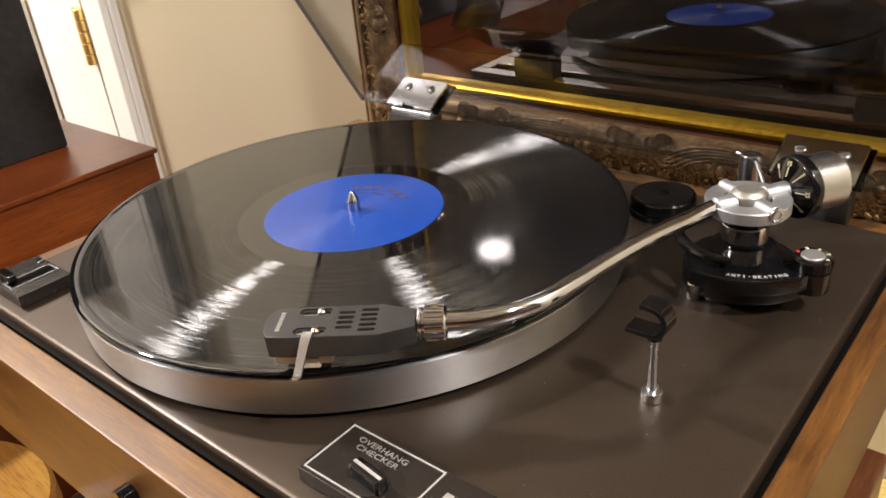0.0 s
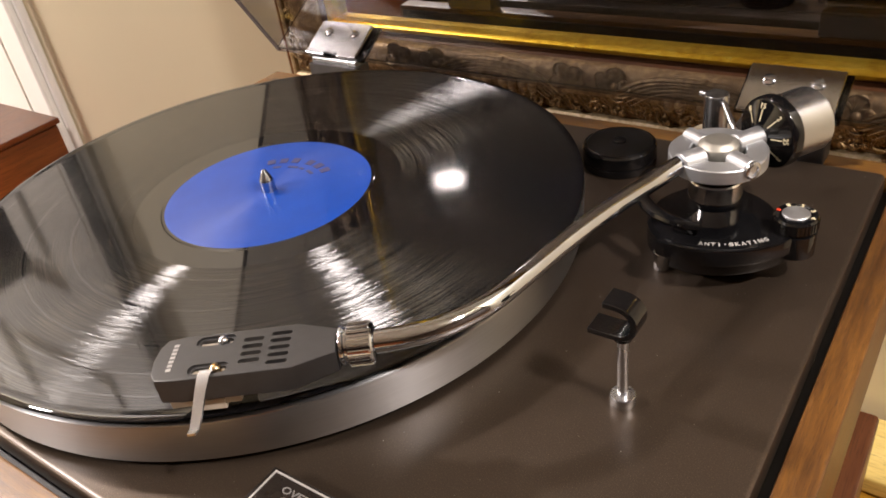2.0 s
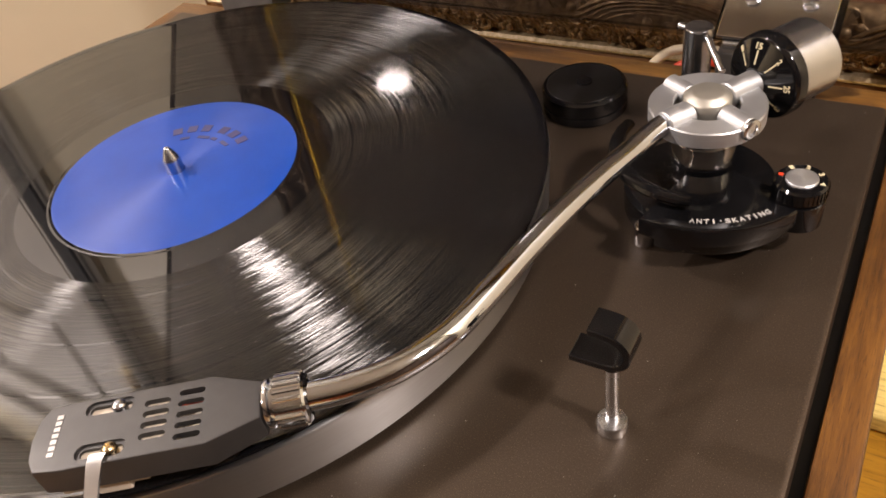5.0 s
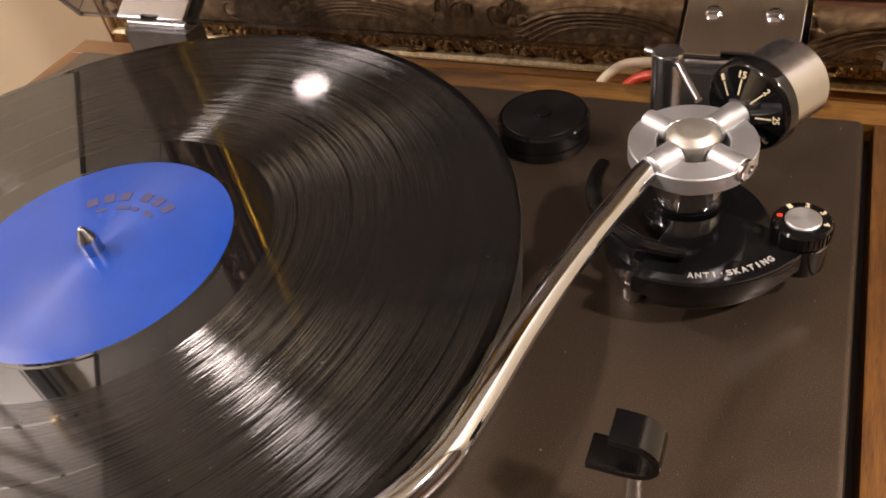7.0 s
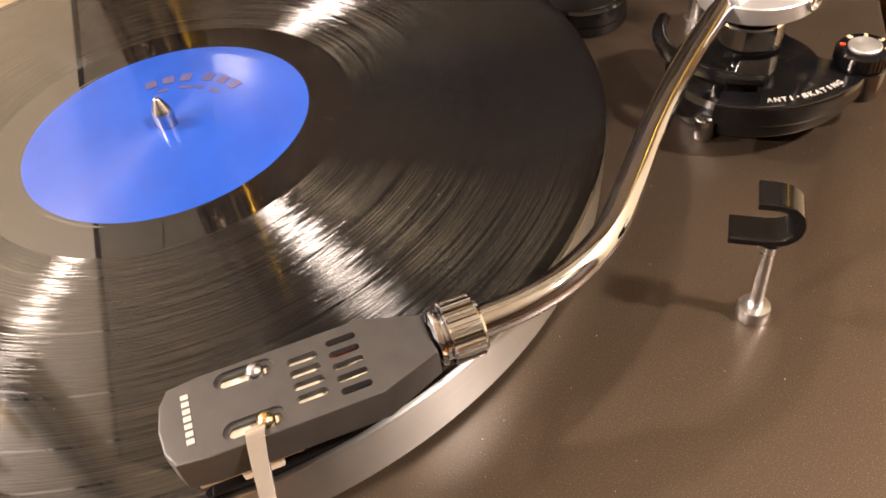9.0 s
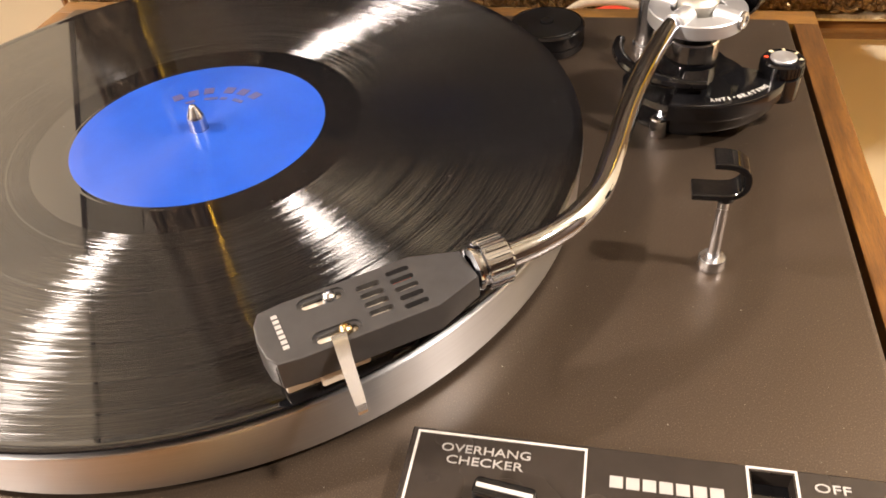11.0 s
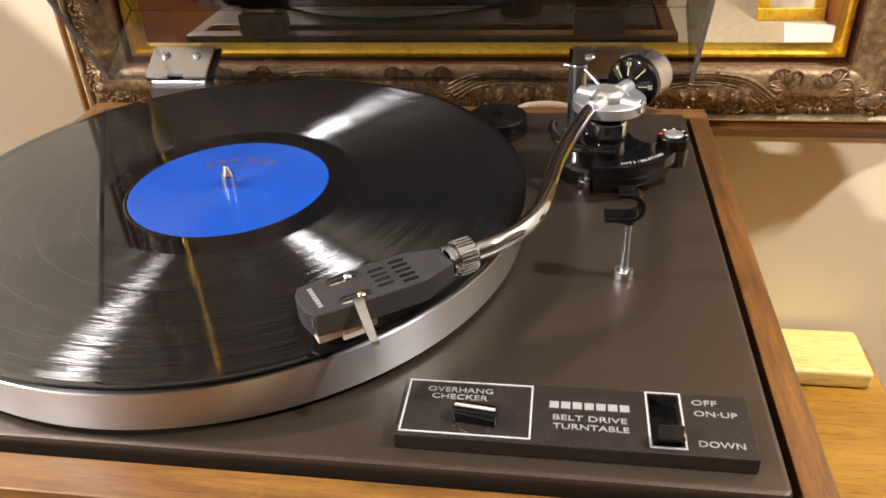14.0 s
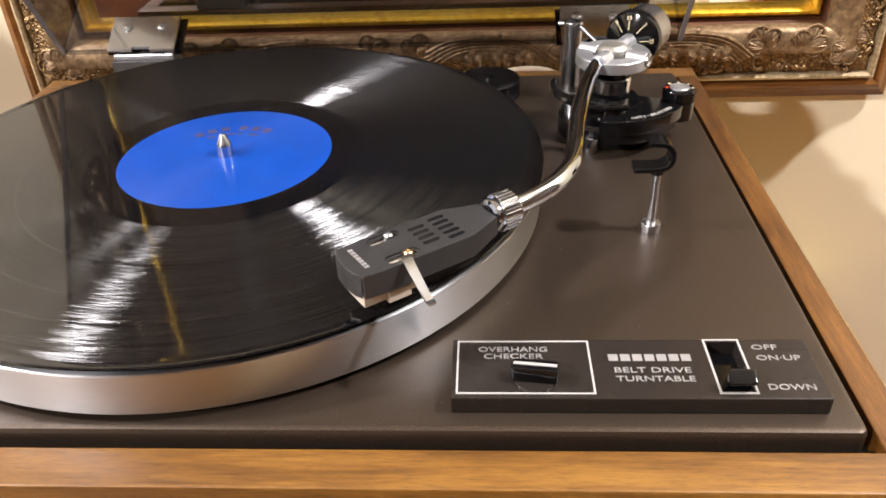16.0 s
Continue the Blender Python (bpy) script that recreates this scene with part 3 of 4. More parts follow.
# platter, record
platter = part("platter", lathe([(0, 0.0032), (0.1440, 0.0026), (0.1482, 0.0028), (0.1488, 0.0034), (0.1501, 0.0205), (0.1498, 0.0213), (0.1488, 0.0217), (0.1440, 0.0210), (0, 0.0210)], 192), M_ALU, turntable, "turned aluminium platter")
part("sub_platter", rod(0.135, 0.0005, 0.0030, n=64, edge=0.0004), M_BLACK, platter)
part("mat", lathe([(0, 0.0211), (0.1455, 0.0211), (0.1465, 0.0214), (0.1465, 0.0223), (0.1455, 0.0225), (0, 0.0225)], 128), M_RUBBER, platter, "black rubber platter mat")
part("spindle", lathe([(0, 0.0352), (0.0007, 0.0351), (0.0013, 0.0347), (0.0031, 0.0309), (0.0035, 0.0299), (0.0036, 0.0290), (0.0036, 0.0246), (0.0036, 0.0212), (0, 0.0212)], 32), M_STEEL, platter, "pointed polished steel spindle")
REC_Z = 0.0226
record = thing("vinyl_record", "black long-playing record with a blue label", "record", m=pose(0, 0, REC_Z))
part("disc", lathe([(0, 0), (0.1480, 0), (0.1495, 0.0006), (0.1498, 0.0010), (0.1495, 0.0015), (0.1486, 0.0019), (0.1470, 0.0018), (0.1455, 0.0016), (0.1445, 0.00158), (0.1440, 0.00158), (0.0640, 0.00158), (0.0520, 0.00158), (0.0515, 0.00158), (0.0510, 0.0017), (0, 0.0017)], 256), M_VINYL, record)
label = part("label", lathe([(0.0037, 0.00175), (0.0170, 0.00175), (0.0174, 0.00185), (0.0178, 0.00175), (0.0440, 0.0018), (0.0446, 0.0019), (0.0452, 0.0018), (0.0495, 0.0018), (0.0500, 0.00172)], 160), M_LABEL, record, "plain glossy blue paper label")
for k in range(6):
    a = radians(62 + 13 * k + (5 if k > 2 else 0))
    part("print_bar", moved(box(-0.0021, 0.0021, -0.0024, 0.0024, 0.0018, 0.00195), pose(0.029 * math.cos(a), 0.029 * math.sin(a), 0, 0, 0, math.degrees(a) - 90)), M_INK, label, smooth=False)

for k, (deg, long) in enumerate(((70, 0.0052), (88, 0.0030), (102, 0.0058), (124, 0.0040))):
    a = radians(deg)
    part("print_bar", moved(box(-long / 2, long / 2, -0.0009, 0.0009, 0.0018, 0.00195), pose(0.0225 * math.cos(a), 0.0225 * math.sin(a), 0, 0, 0, deg - 90)), M_INK, label, smooth=False)

# control panel
PZ = 0.0068
panel = part("control_panel", prism(rounded(0.1112, 0.2337, -0.1440, -0.1146, 0.0006, 2), 0.0, PZ, 0.0004), M_PANEL, turntable, "dark brown control panel with white lettering")
mesh_cut = cut(box(0.1112, 0.2337, -0.1440, -0.1146, 0.0002, PZ, 0.0004), box(0.1996, 0.2098, -0.1406, -0.1162, 0.0012, 0.02))
panel.data.clear_geometry()
mesh_cut.to_mesh(panel.data)
mesh_cut.free()
part("frame_line", outline_bars(0.1129, 0.1588, -0.1423, -0.1157, PZ, 0.00065), M_WHITE, panel, smooth=False)
part("frame_line", outline_bars(0.1985, 0.2109, -0.1420, -0.1150, PZ, 0.00065), M_WHITE, panel, smooth=False)
part("slot", box(0.1997, 0.2097, -0.1405, -0.1163, 0.0003, 0.0014), M_BLACK, panel, smooth=False)
for words, x0, x1, y0, h in (("OVERHANG", 0.1203, 0.1442, -0.1214, 0.0025), ("CHECKER", 0.1222, 0.1426, -0.1250, 0.0025), ("BELT DRIVE", 0.1662, 0.1916, -0.1319, 0.0025), ("TURNTABLE", 0.1662, 0.1921, -0.1361, 0.0025), ("OFF", 0.2145, 0.2230, -0.1203, 0.0025), ("ON\u00b7UP", 0.2147, 0.2293, -0.1257, 0.0025), ("DOWN", 0.2147, 0.2296, -0.1400, 0.0027)):
    part("lettering", moved(letters(words, x1 - x0, h, bold=0.0), pose(x0, y0, PZ + 0.00012)), M_SILVERPRINT, panel, smooth=False)
for k in range(7):
    part("badge_block", moved(box(0, 0.0033, 0, 0.0034, 0, 0.0003, 0.0001), pose(0.1648 + 0.0041 * k, -0.1262, PZ)), M_SILVERPRINT, panel, smooth=False)
knob = part("checker_knob", moved(prism(rounded(-0.0080, 0.0080, -0.0028, 0.0028, 0.0015, 3), 0, 0.0062, 0.0008), pose(0.1392, -0.1347, PZ, 0, 0, -7)), M_BLACK, panel, "black turning knob with a white line")
part("pointer_line", moved(box(-0.0072, 0.0072, -0.0006, 0.0006, 0.0061, 0.0065), pose(0.1392, -0.1347, PZ, 0, 0, -7)), M_WHITE, knob, smooth=False)
part("knob_skirt", rod(0.0070, PZ - 0.0002, PZ + 0.0006, (0.1392, -0.1347, 0), 40), M_PANEL, knob)
toggle = part("cue_switch", joined(moved(box(-0.0042, 0.0042, -0.0016, 0.0016, -0.004, 0.0062, 0.0008), pose(0.2052, -0.1372, PZ, 18)), moved(box(-0.0044, 0.0044, -0.0030, 0.0026, 0.0050, 0.0072, 0.0009), pose(0.2052, -0.1372, PZ, 24))), M_BLACK, panel, "black rocking cue lever")

# speed selector
sel = part("speed_selector", cut(box(-0.1520, -0.1112, -0.1452, -0.1150, 0.0001, 0.0072, 0.0005), box(-0.1318, -0.1228, -0.1425, -0.1180, 0.002, 0.02)), M_PANEL, turntable, "dark speed selector block with a chrome-edged slot")
part("chrome_edge", outline_bars(-0.1330, -0.1216, -0.1437, -0.1168, 0.0072, 0.0012, 0.0008), M_STEEL, sel, smooth=False)
part("slot", box(-0.1317, -0.1229, -0.1424, -0.1181, 0.0004, 0.0022), M_BLACK, sel, smooth=False)
part("selector_lever", moved(prism(rounded(-0.0080, 0.0080, -0.0026, 0.0026, 0.0024, 5), 0.0, 0.0045, 0.0009), pose(-0.1355, -0.1392, 0.0078)), M_BLACK, sel, "black sliding lever")
part("chrome_tab", box(-0.1440, -0.1400, -0.1200, -0.1160, 0.0072, 0.0086, 0.0004), M_CHROME, sel)

# arm rest
RX, RY = 0.1957, -0.0322
rest = part("arm_rest", lathe([(0, 0), (0.0042, 0), (0.0045, 0.0004), (0.0045, 0.0038), (0.0041, 0.0044), (0.0020, 0.0047), (0.0017, 0.031), (0, 0.031)], 32, (RX, RY, 0)), M_STEEL, turntable, "chrome post of the arm rest")
hook_line = [(0.1852, 0.0318), (0.1900, 0.0318), (0.1945, 0.0319), (0.1978, 0.0326), (0.2002, 0.0347), (0.2010, 0.0377), (0.2002, 0.0407), (0.1980, 0.0429), (0.1950, 0.0437), (0.1905, 0.0438)]
fine_line = []
for i in range(len(hook_line) - 1):
    p0, p1, p2, p3 = (Vector(hook_line[min(max(i + k, 0), len(hook_line) - 1)]) for k in (-1, 0, 1, 2))
    for u in (0.0, 0.25, 0.5, 0.75):
        fine_line.append(tuple(0.5 * (2 * p1 + (p2 - p0) * u + (2 * p0 - 5 * p1 + 4 * p2 - p3) * u * u + (3 * p1 - p0 - 3 * p2 + p3) * u ** 3)))
hook_line = fine_line + [hook_line[-1]]
hb = bmesh.new()
rows = []
for i, (x, z) in enumerate(hook_line):
    ax, az = hook_line[max(i - 1, 0)]
    bx, bz = hook_line[min(i + 1, len(hook_line) - 1)]
    d = Vector((bx - ax, bz - az)).normalized()
    nx, nz = -d.y * 0.0011, d.x * 0.0011
    rows.append([hb.verts.new((x + s * nx, RY + yy, z + s * nz)) for s, yy in ((1, -0.0044), (1, 0.0044), (-1, 0.0044), (-1, -0.0044))])
for a, b in zip(rows, rows[1:]):
    for k in range(4):
        hb.faces.new((a[k], a[(k + 1) % 4], b[(k + 1) % 4], b[k]))
hb.faces.new(rows[0]), hb.faces.new(rows[-1][::-1])
bmesh.ops.recalc_face_normals(hb, faces=hb.faces)
bmesh.ops.bevel(hb, geom=[e for e in hb.edges if e.calc_face_angle(0) > 0.8], offset=0.0003, segments=1, affect="EDGES")
hook = part("hook", hb, M_BLACK, rest, "black plastic arm hook")
part("neck", rod(0.0030, 0.0285, 0.0312, (RX, RY, 0), 24), M_BLACK, hook)

# adapter for singles
ADX, ADY = 0.1256, 0.1243
adapter = thing("singles_adapter", "black grooved adapter disc on the deck", "record adapter", m=pose(ADX, ADY, 0))
part("body", lathe([(0, 0), (0.0180, 0), (0.0186, 0.0006), (0.0186, 0.0040), (0.0181, 0.0043), (0.0181, 0.0047), (0.0186, 0.0050), (0.0186, 0.0105), (0.0178, 0.0115), (0.0160, 0.0116), (0, 0.0116)], 72), M_BLACK, adapter)
part("top_disc", lathe([(0.0165, 0.0117), (0.0158, 0.0121), (0.0040, 0.0119), (0, 0.0119)], 72), M_ADAPTERTOP, adapter, "black disc with turned shine")
part("boss", lathe([(0.0034, 0.0120), (0.0032, 0.0130), (0.0026, 0.0133), (0, 0.0133)], 32), M_BLACK, adapter)

# tone arm
CX, CY, ARM_Z = 0.1903, 0.0733, 0.0430
arm = part("tonearm_base", lathe([(0, 0), (0.0265, 0), (0.0270, 0.0006), (0.0270, 0.0100), (0.0255, 0.0120), (0.0150, 0.0125), (0.0150, 0.0200), (0, 0.0200)], 64, (CX, CY, 0)), M_BLACK, turntable, "black tone arm base")


def fan(r0, r1, a0, a1, n=24):
    out = [(CX + r1 * math.cos(radians(a0 + (a1 - a0) * k / n)), CY + r1 * math.sin(radians(a0 + (a1 - a0) * k / n))) for k in range(n + 1)]
    return out + [(CX + r0 * math.cos(radians(a1 - (a1 - a0) * k / n)), CY + r0 * math.sin(radians(a1 - (a1 - a0) * k / n))) for k in range(n + 1)]


shield = part("anti_skating_plate", prism(fan(0.012, 0.0405, -104, -20), 0.0145, 0.0222, 0.0012), M_BLACK, arm, "glossy black anti-skating plate with white lettering")
part("lower_step", prism(fan(0.012, 0.0370, -98, -26), 0.0080, 0.0150, 0.0010), M_BLACK, shield)
word = "ANTI-SKATING"
for k, ch in enumerate(word):
    a = radians(-79.5 + 3.5 * k)
    w = 0.0017 if ch not in "I-" else 0.0005
    h = 0.0021 if ch != "-" else 0.0005
    part("lettering", moved(letters(ch, w, h, bold=0.02), pose(CX + 0.0362 * math.cos(a), CY + 0.0362 * math.sin(a), 0.02235, 0, 0, math.degrees(a) + 90) @ pose(-w / 2, -0.001 if ch != "-" else 0, 0)), M_WHITE, shield, smooth=False)
KX, KY = 0.2246, 0.0622
dial = part("skating_knob", lathe([(0, 0.0120), (0.0083, 0.0120), (0.0083, 0.0215), (0.0073, 0.0220), (0.0073, 0.0225), (0.0083, 0.0230), (0.0083, 0.0272), (0.0077, 0.0280), (0, 0.0280)], 48, (KX, KY, 0)), M_BLACK, arm, "black knurled knob with a silver cap")
part("cap", lathe([(0.0051, 0.0279), (0.0051, 0.0284), (0.0047, 0.0287), (0, 0.0288)], 32, (KX, KY, 0)), M_SATIN, dial, "silver cap")
for k in range(36):
    a = 2 * math.pi * k / 36
    part("rib", moved(box(0.0081, 0.0086, -0.0003, 0.0003, 0.0232, 0.0270), pose(KX, KY, 0, 0, 0, math.degrees(a))), M_BLACK, dial, smooth=False)
for k, ch in enumerate("01234"):
    a = radians(175 - 46 * k)
    part("numeral", moved(letters(ch, 0.0013, 0.0017, bold=0.02), pose(KX + 0.0065 * math.cos(a), KY + 0.0065 * math.sin(a), 0.0282, 0, 0, math.degrees(a) - 90) @ pose(-0.0007, -0.0008, 0)), M_RED if ch == "0" else M_CREAMPRINT, dial, smooth=False)

column = part("arm_column", lathe([(0.0090, 0.0232), (0.0104, 0.0234), (0.0108, 0.0238), (0.0109, 0.0312), (0.0104, 0.0318), (0, 0.0318)], 48, (CX, CY, 0)), M_POLISHED, arm, "polished steel arm column")
part("sleeve", lathe([(0.0110, 0.0199), (0.0112, 0.0204), (0.0112, 0.0228), (0.0094, 0.0232)], 40, (CX, CY, 0)), M_BLACK, column)
part("black_collar", lathe([(0.0090, 0.0317), (0.0094, 0.0320), (0.0094, 0.0382), (0, 0.0382)], 40, (CX, CY, 0)), M_BLACK, column)
lift_pts = [(CX + 0.030 * math.cos(radians(a)), CY + 0.030 * math.sin(radians(a)), 0.0255) for a in range(166, 282, 8)]
part("lift_bar", sweep(lift_pts, lambda t: 0.0030 * (0.75 + 0.25 * math.sin(math.pi * t)), 10, 3, 0.8), M_BLACK, arm, "curved black arm lift bar")
part("lift_pin", rod(0.0036, 0.0, 0.0085, (CX - 0.0115, CY - 0.0270, 0), 20), M_CHROME, arm)

ring = part("pivot_ring", lathe([(0.0112, 0.0383), (0.0189, 0.0383), (0.0193, 0.0387), (0.0193, 0.0438), (0.0189, 0.0442), (0.0112, 0.0442), (0.0108, 0.0438), (0.0108, 0.0387), (0.0112, 0.0383)], 72, (CX, CY, 0)), M_SATIN, arm, "satin aluminium pivot ring")
AXIS = 58.0
for k, (r, l0, l1) in enumerate(((0.0046, 0.0080, 0.0235), (0.0036, 0.0080, 0.0186), (0.0046, 0.0080, 0.0185), (0.0038, 0.0080, 0.0192))):
    part("cross_arm", rod(r, l0, l1, (CX, CY, ARM_Z), 28, 0.0005, pose(0, 0, 0, 0, 0, AXIS + 90 * k) @ pose(0, 0, 0, 0, 90, 0)), M_SATIN, ring)
part("bearing_dome", lathe([(0, 0.0488), (0.0048, 0.0487), (0.0058, 0.0483), (0.0076, 0.0470), (0.0080, 0.0462), (0.0080, 0.0440), (0.0080, 0.0385), (0, 0.0385)], 20, (CX, CY, 0)), M_DOME, ring)
screw_at = pose(CX, CY, ARM_Z) @ pose(0, 0, 0, 0, 0, AXIS - 90) @ pose(0, 0, 0, 0, 90, 0)
screw = part("pivot_screw", lathe([(0.0036, 0.0190), (0.0036, 0.0202), (0.0030, 0.0206), (0.0022, 0.0206), (0.0020, 0.0200), (0, 0.0200)], 28, m=screw_at), M_STEEL, ring, "steel pivot screw")

tube_pts = [(CX - 0.0085, CY - 0.0125, ARM_Z), (0.1790, 0.0560, 0.0425), (0.1752, 0.0440, 0.0420), (0.1716, 0.0300, 0.0425), (0.1672, 0.0100, 0.0430), (0.1632, -0.0120, 0.0430), (0.1604, -0.0330, 0.0430), (0.1572, -0.0500, 0.0428), (0.1505, -0.0640, 0.0425), (0.1420, -0.0735, 0.0420), (0.1330, -0.0805, 0.0416)]
tube = part("arm_tube", sweep(tube_pts, 0.0038, 32, 10), M_CHROME, arm, "polished chrome S-shaped arm tube")

# headshell: u runs from the collar to its front end, v across, w up
SHELL = pose(0.1240, -0.0866, 0.0440, 0, 0, 180 + 36.0)
collar_m = SHELL @ pose(-0.0008, 0, -0.0028, 0, -90, 0)
collar = part("locking_collar", lathe([(0.0042, -0.0005), (0.0060, 0.0), (0.0063, 0.0006), (0.0063, 0.0012), (0.0055, 0.0016), (0.0055, 0.0022), (0.0066, 0.0026), (0.0066, 0.0100), (0.0061, 0.0106), (0.0046, 0.0110)], 48, m=collar_m), M_CHROME, tube, "ribbed chrome locking collar")
for k in range(20):
    part("rib", moved(box(0.0064, 0.0071, -0.00055, 0.00055, 0.0028, 0.0098, 0.0002, 1), collar_m @ pose(0, 0, 0, 0, 0, 18 * k)), M_CHROME, collar)
plan = [(0.0, -0.0058), (0.0, 0.0058), (0.0135, 0.0106), (0.0500, 0.0106), (0.0565, 0.0098), (0.0585, 0.0060), (0.0592, 0.0), (0.0585, -0.0060), (0.0565, -0.0098), (0.0500, -0.0106), (0.0135, -0.0106)]
body = prism(plan, -0.0095, 0.0, 0.0007)
for v in body.verts:
    if v.co.x < 0.004 and v.co.z < -0.005:
        v.co.z += 0.0015
slots = [box(0.0145, 0.0570, -0.0092, 0.0092, -0.0140, -0.0016)]
for k in range(5):
    slots.append(prism(rounded(0.0150, 0.0218, -0.0075 + 0.0034 * k, -0.0057 + 0.0034 * k, 0.00085, 4), -0.003, 0.002))
for k in range(4):
    slots.append(prism(rounded(0.0240, 0.0308, -0.0062 + 0.0034 * k, -0.0042 + 0.0034 * k, 0.00095, 4), -0.003, 0.002))
for s in (-1, 1):
    slots.append(prism(rounded(0.0345, 0.0455, s * 0.0066 - 0.0013, s * 0.0066 + 0.0013, 0.0012, 5), -0.003, 0.002))
    slots.append(prism(rounded(0.0335, 0.0465, s * 0.0066 - 0.0024, s * 0.0066 + 0.0024, 0.0023, 6), -0.0007, 0.002))
for s in slots[1:]:
    s.normal_update()
shell_bm = body
for s in slots:
    shell_bm = cut(shell_bm, s)
shell = part("headshell", moved(shell_bm, SHELL), M_SHELL, tube, "black slotted headshell")
for s, mat in ((-1, M_STEEL), (1, M_PALEBRASS)):
    part("shell_screw", moved(lathe([(0.0019, -0.0026), (0.0020, -0.0002), (0.0017, 0.0006), (0.0010, 0.0011), (0.0006, 0.0012), (0.0005, 0.0006), (0, 0.0006)], 20, (0.0378, s * 0.0066, 0)), SHELL), mat, shell, "metal cartridge screw")
for k in range(7):
    part("shell_mark", moved(box(0.0521, 0.0537, -0.0066 + 0.0019 * k, -0.0053 + 0.0019 * k, -0.0001, 0.0002), SHELL), M_SILVERPRINT, shell, smooth=False)
cart = part("cartridge", moved(joined(box(0.0238, 0.0545, -0.0084, 0.0084, -0.0095, -0.0021, 0.0006), box(0.0330, 0.0560, -0.0070, 0.0070, -0.0150, -0.0092, 0.0006), box(0.0380, 0.0470, -0.0078, 0.0078, -0.0165, -0.0120, 0.0005)), SHELL), M_BEIGE, shell, "beige plastic cartridge")
part("stylus", moved(sweep([(0.044, 0, -0.0160), (0.0490, 0, -0.0178), (0.0510, 0, -0.0184)], 0.0004, 6, 2), SHELL), M_STEEL, cart)
for k, mat in enumerate((M_RED, M_BEIGE, M_CABLE, M_PANEL)):
    part("lead_wire", moved(sweep([(0.006, -0.0054 + 0.0036 * k, -0.0045), (0.016, -0.0060 + 0.0040 * k, -0.0036), (0.030, -0.0045 + 0.003 * k, -0.0050)], 0.0006, 6, 4), SHELL), mat, shell)
lift_line = [(0.0400, 0.0080, 0.0002), (0.0404, 0.0108, 0.0002), (0.0409, 0.0150, -0.0018), (0.0414, 0.0215, -0.0052), (0.0417, 0.0255, -0.0068), (0.0420, 0.0280, -0.0062)]
lb = bmesh.new()
rows = []
for i, (u, v, w) in enumerate(lift_line):
    half = 0.0021 - 0.0009 * i / 5
    rows.append([lb.verts.new((u + a * half, v, w + b * 0.0005)) for a, b in ((-1, 1), (1, 1), (1, -1), (-1, -1))])
for a, b in zip(rows, rows[1:]):
    for k in range(4):
        lb.faces.new((a[k], a[(k + 1) % 4], b[(k + 1) % 4], b[k]))
lb.faces.new(rows[0]), lb.faces.new(rows[-1][::-1])
bmesh.ops.recalc_face_normals(lb, faces=lb.faces)
part("finger_lift", moved(lb, SHELL), M_STEEL, shell, "bent steel finger lift")

# counterweight: its axis runs back from the pivot
CW = pose(CX, CY, ARM_Z + 0.0005) @ pose(0, 0, 0, 0, 0, AXIS) @ pose(0, 0, 0, 0, 90, 0)
part("rear_stub", lathe([(0.0040, 0.018), (0.0040, 0.048), (0, 0.048)], 24, m=CW), M_STEEL, arm)
weight = part("counterweight", lathe([(0.0090, 0.0300), (0.0130, 0.0302), (0.0137, 0.0310), (0.0137, 0.0462), (0.0130, 0.0470), (0.0085, 0.0472), (0.0080, 0.0478), (0.0080, 0.0510), (0.0074, 0.0516), (0, 0.0516)], 64, m=CW), M_STEEL, arm, "brushed aluminium counterweight")
scale_ring = part("stylus_force_dial", lathe([(0.0042, 0.0205), (0.0050, 0.0205), (0.0140, 0.0238), (0.0150, 0.0248), (0.0153, 0.0258), (0.0153, 0.0292), (0.0146, 0.0300), (0.0042, 0.0300)], 64, m=CW), M_BLACK, weight, "black dial with cream numerals")
SLOPE = math.degrees(math.atan2(0.0033, 0.0090))
for text, deg in (("1", -46), ("15", -8), ("2", 38), ("25", 84), ("3", 130)):
    # on the cone, spokes run outwards from the arm; seen from the pivot they go clockwise
    spoke = CW @ pose(0, 0, 0, 0, 0, 180 + deg)
    base = spoke @ pose(0.0050, 0, 0.0205) @ pose(0, 0, 0, 0, -SLOPE, 0)
    part("tick", moved(box(0.0012, 0.0060, -0.00022, 0.00022, -0.00025, 0.0001), base), M_CREAMPRINT, scale_ring, smooth=False)
    w = 0.0011 * len(text)
    part("numeral", moved(letters(text, w * 1.15, 0.0021, bold=0.02), base @ pose(0.0064, 0, -0.0001) @ pose(0, 0, 0, 180, 0, 0) @ pose(0, 0, 0, 0, 0, -90) @ pose(-w * 0.55, 0, 0)), M_CREAMPRINT, scale_ring, smooth=False)

# lock post with its wire
post = part("arm_post", lathe([(0, 0), (0.0068, 0), (0.0068, 0.004), (0.0055, 0.0045), (0.0055, 0.0452), (0.0050, 0.0460), (0, 0.0460)], 36, (0.1741, 0.1205, 0)), M_STEEL, turntable, "round steel post behind the arm")
part("wire_hook", sweep([(0.1660, 0.1235, 0.0440), (0.1720, 0.1210, 0.0440), (0.1775, 0.1180, 0.0436), (0.1825, 0.1115, 0.0405), (0.1875, 0.1050, 0.0372)], 0.0014, 12, 6), M_STEEL, post)

# lid, standing open on its hinges
OPEN = 60.0
LX0, LX1 = -0.1585, 0.2485
LID = pose(0, 0.1655, 0.0175, -OPEN, 0, 0)
LEN, HIGH, TH = 0.335, 0.0665, 0.0028
lid = part("lid", bmesh.new(), M_ACRYLIC, turntable, "clear smoked acrylic lid, standing open")


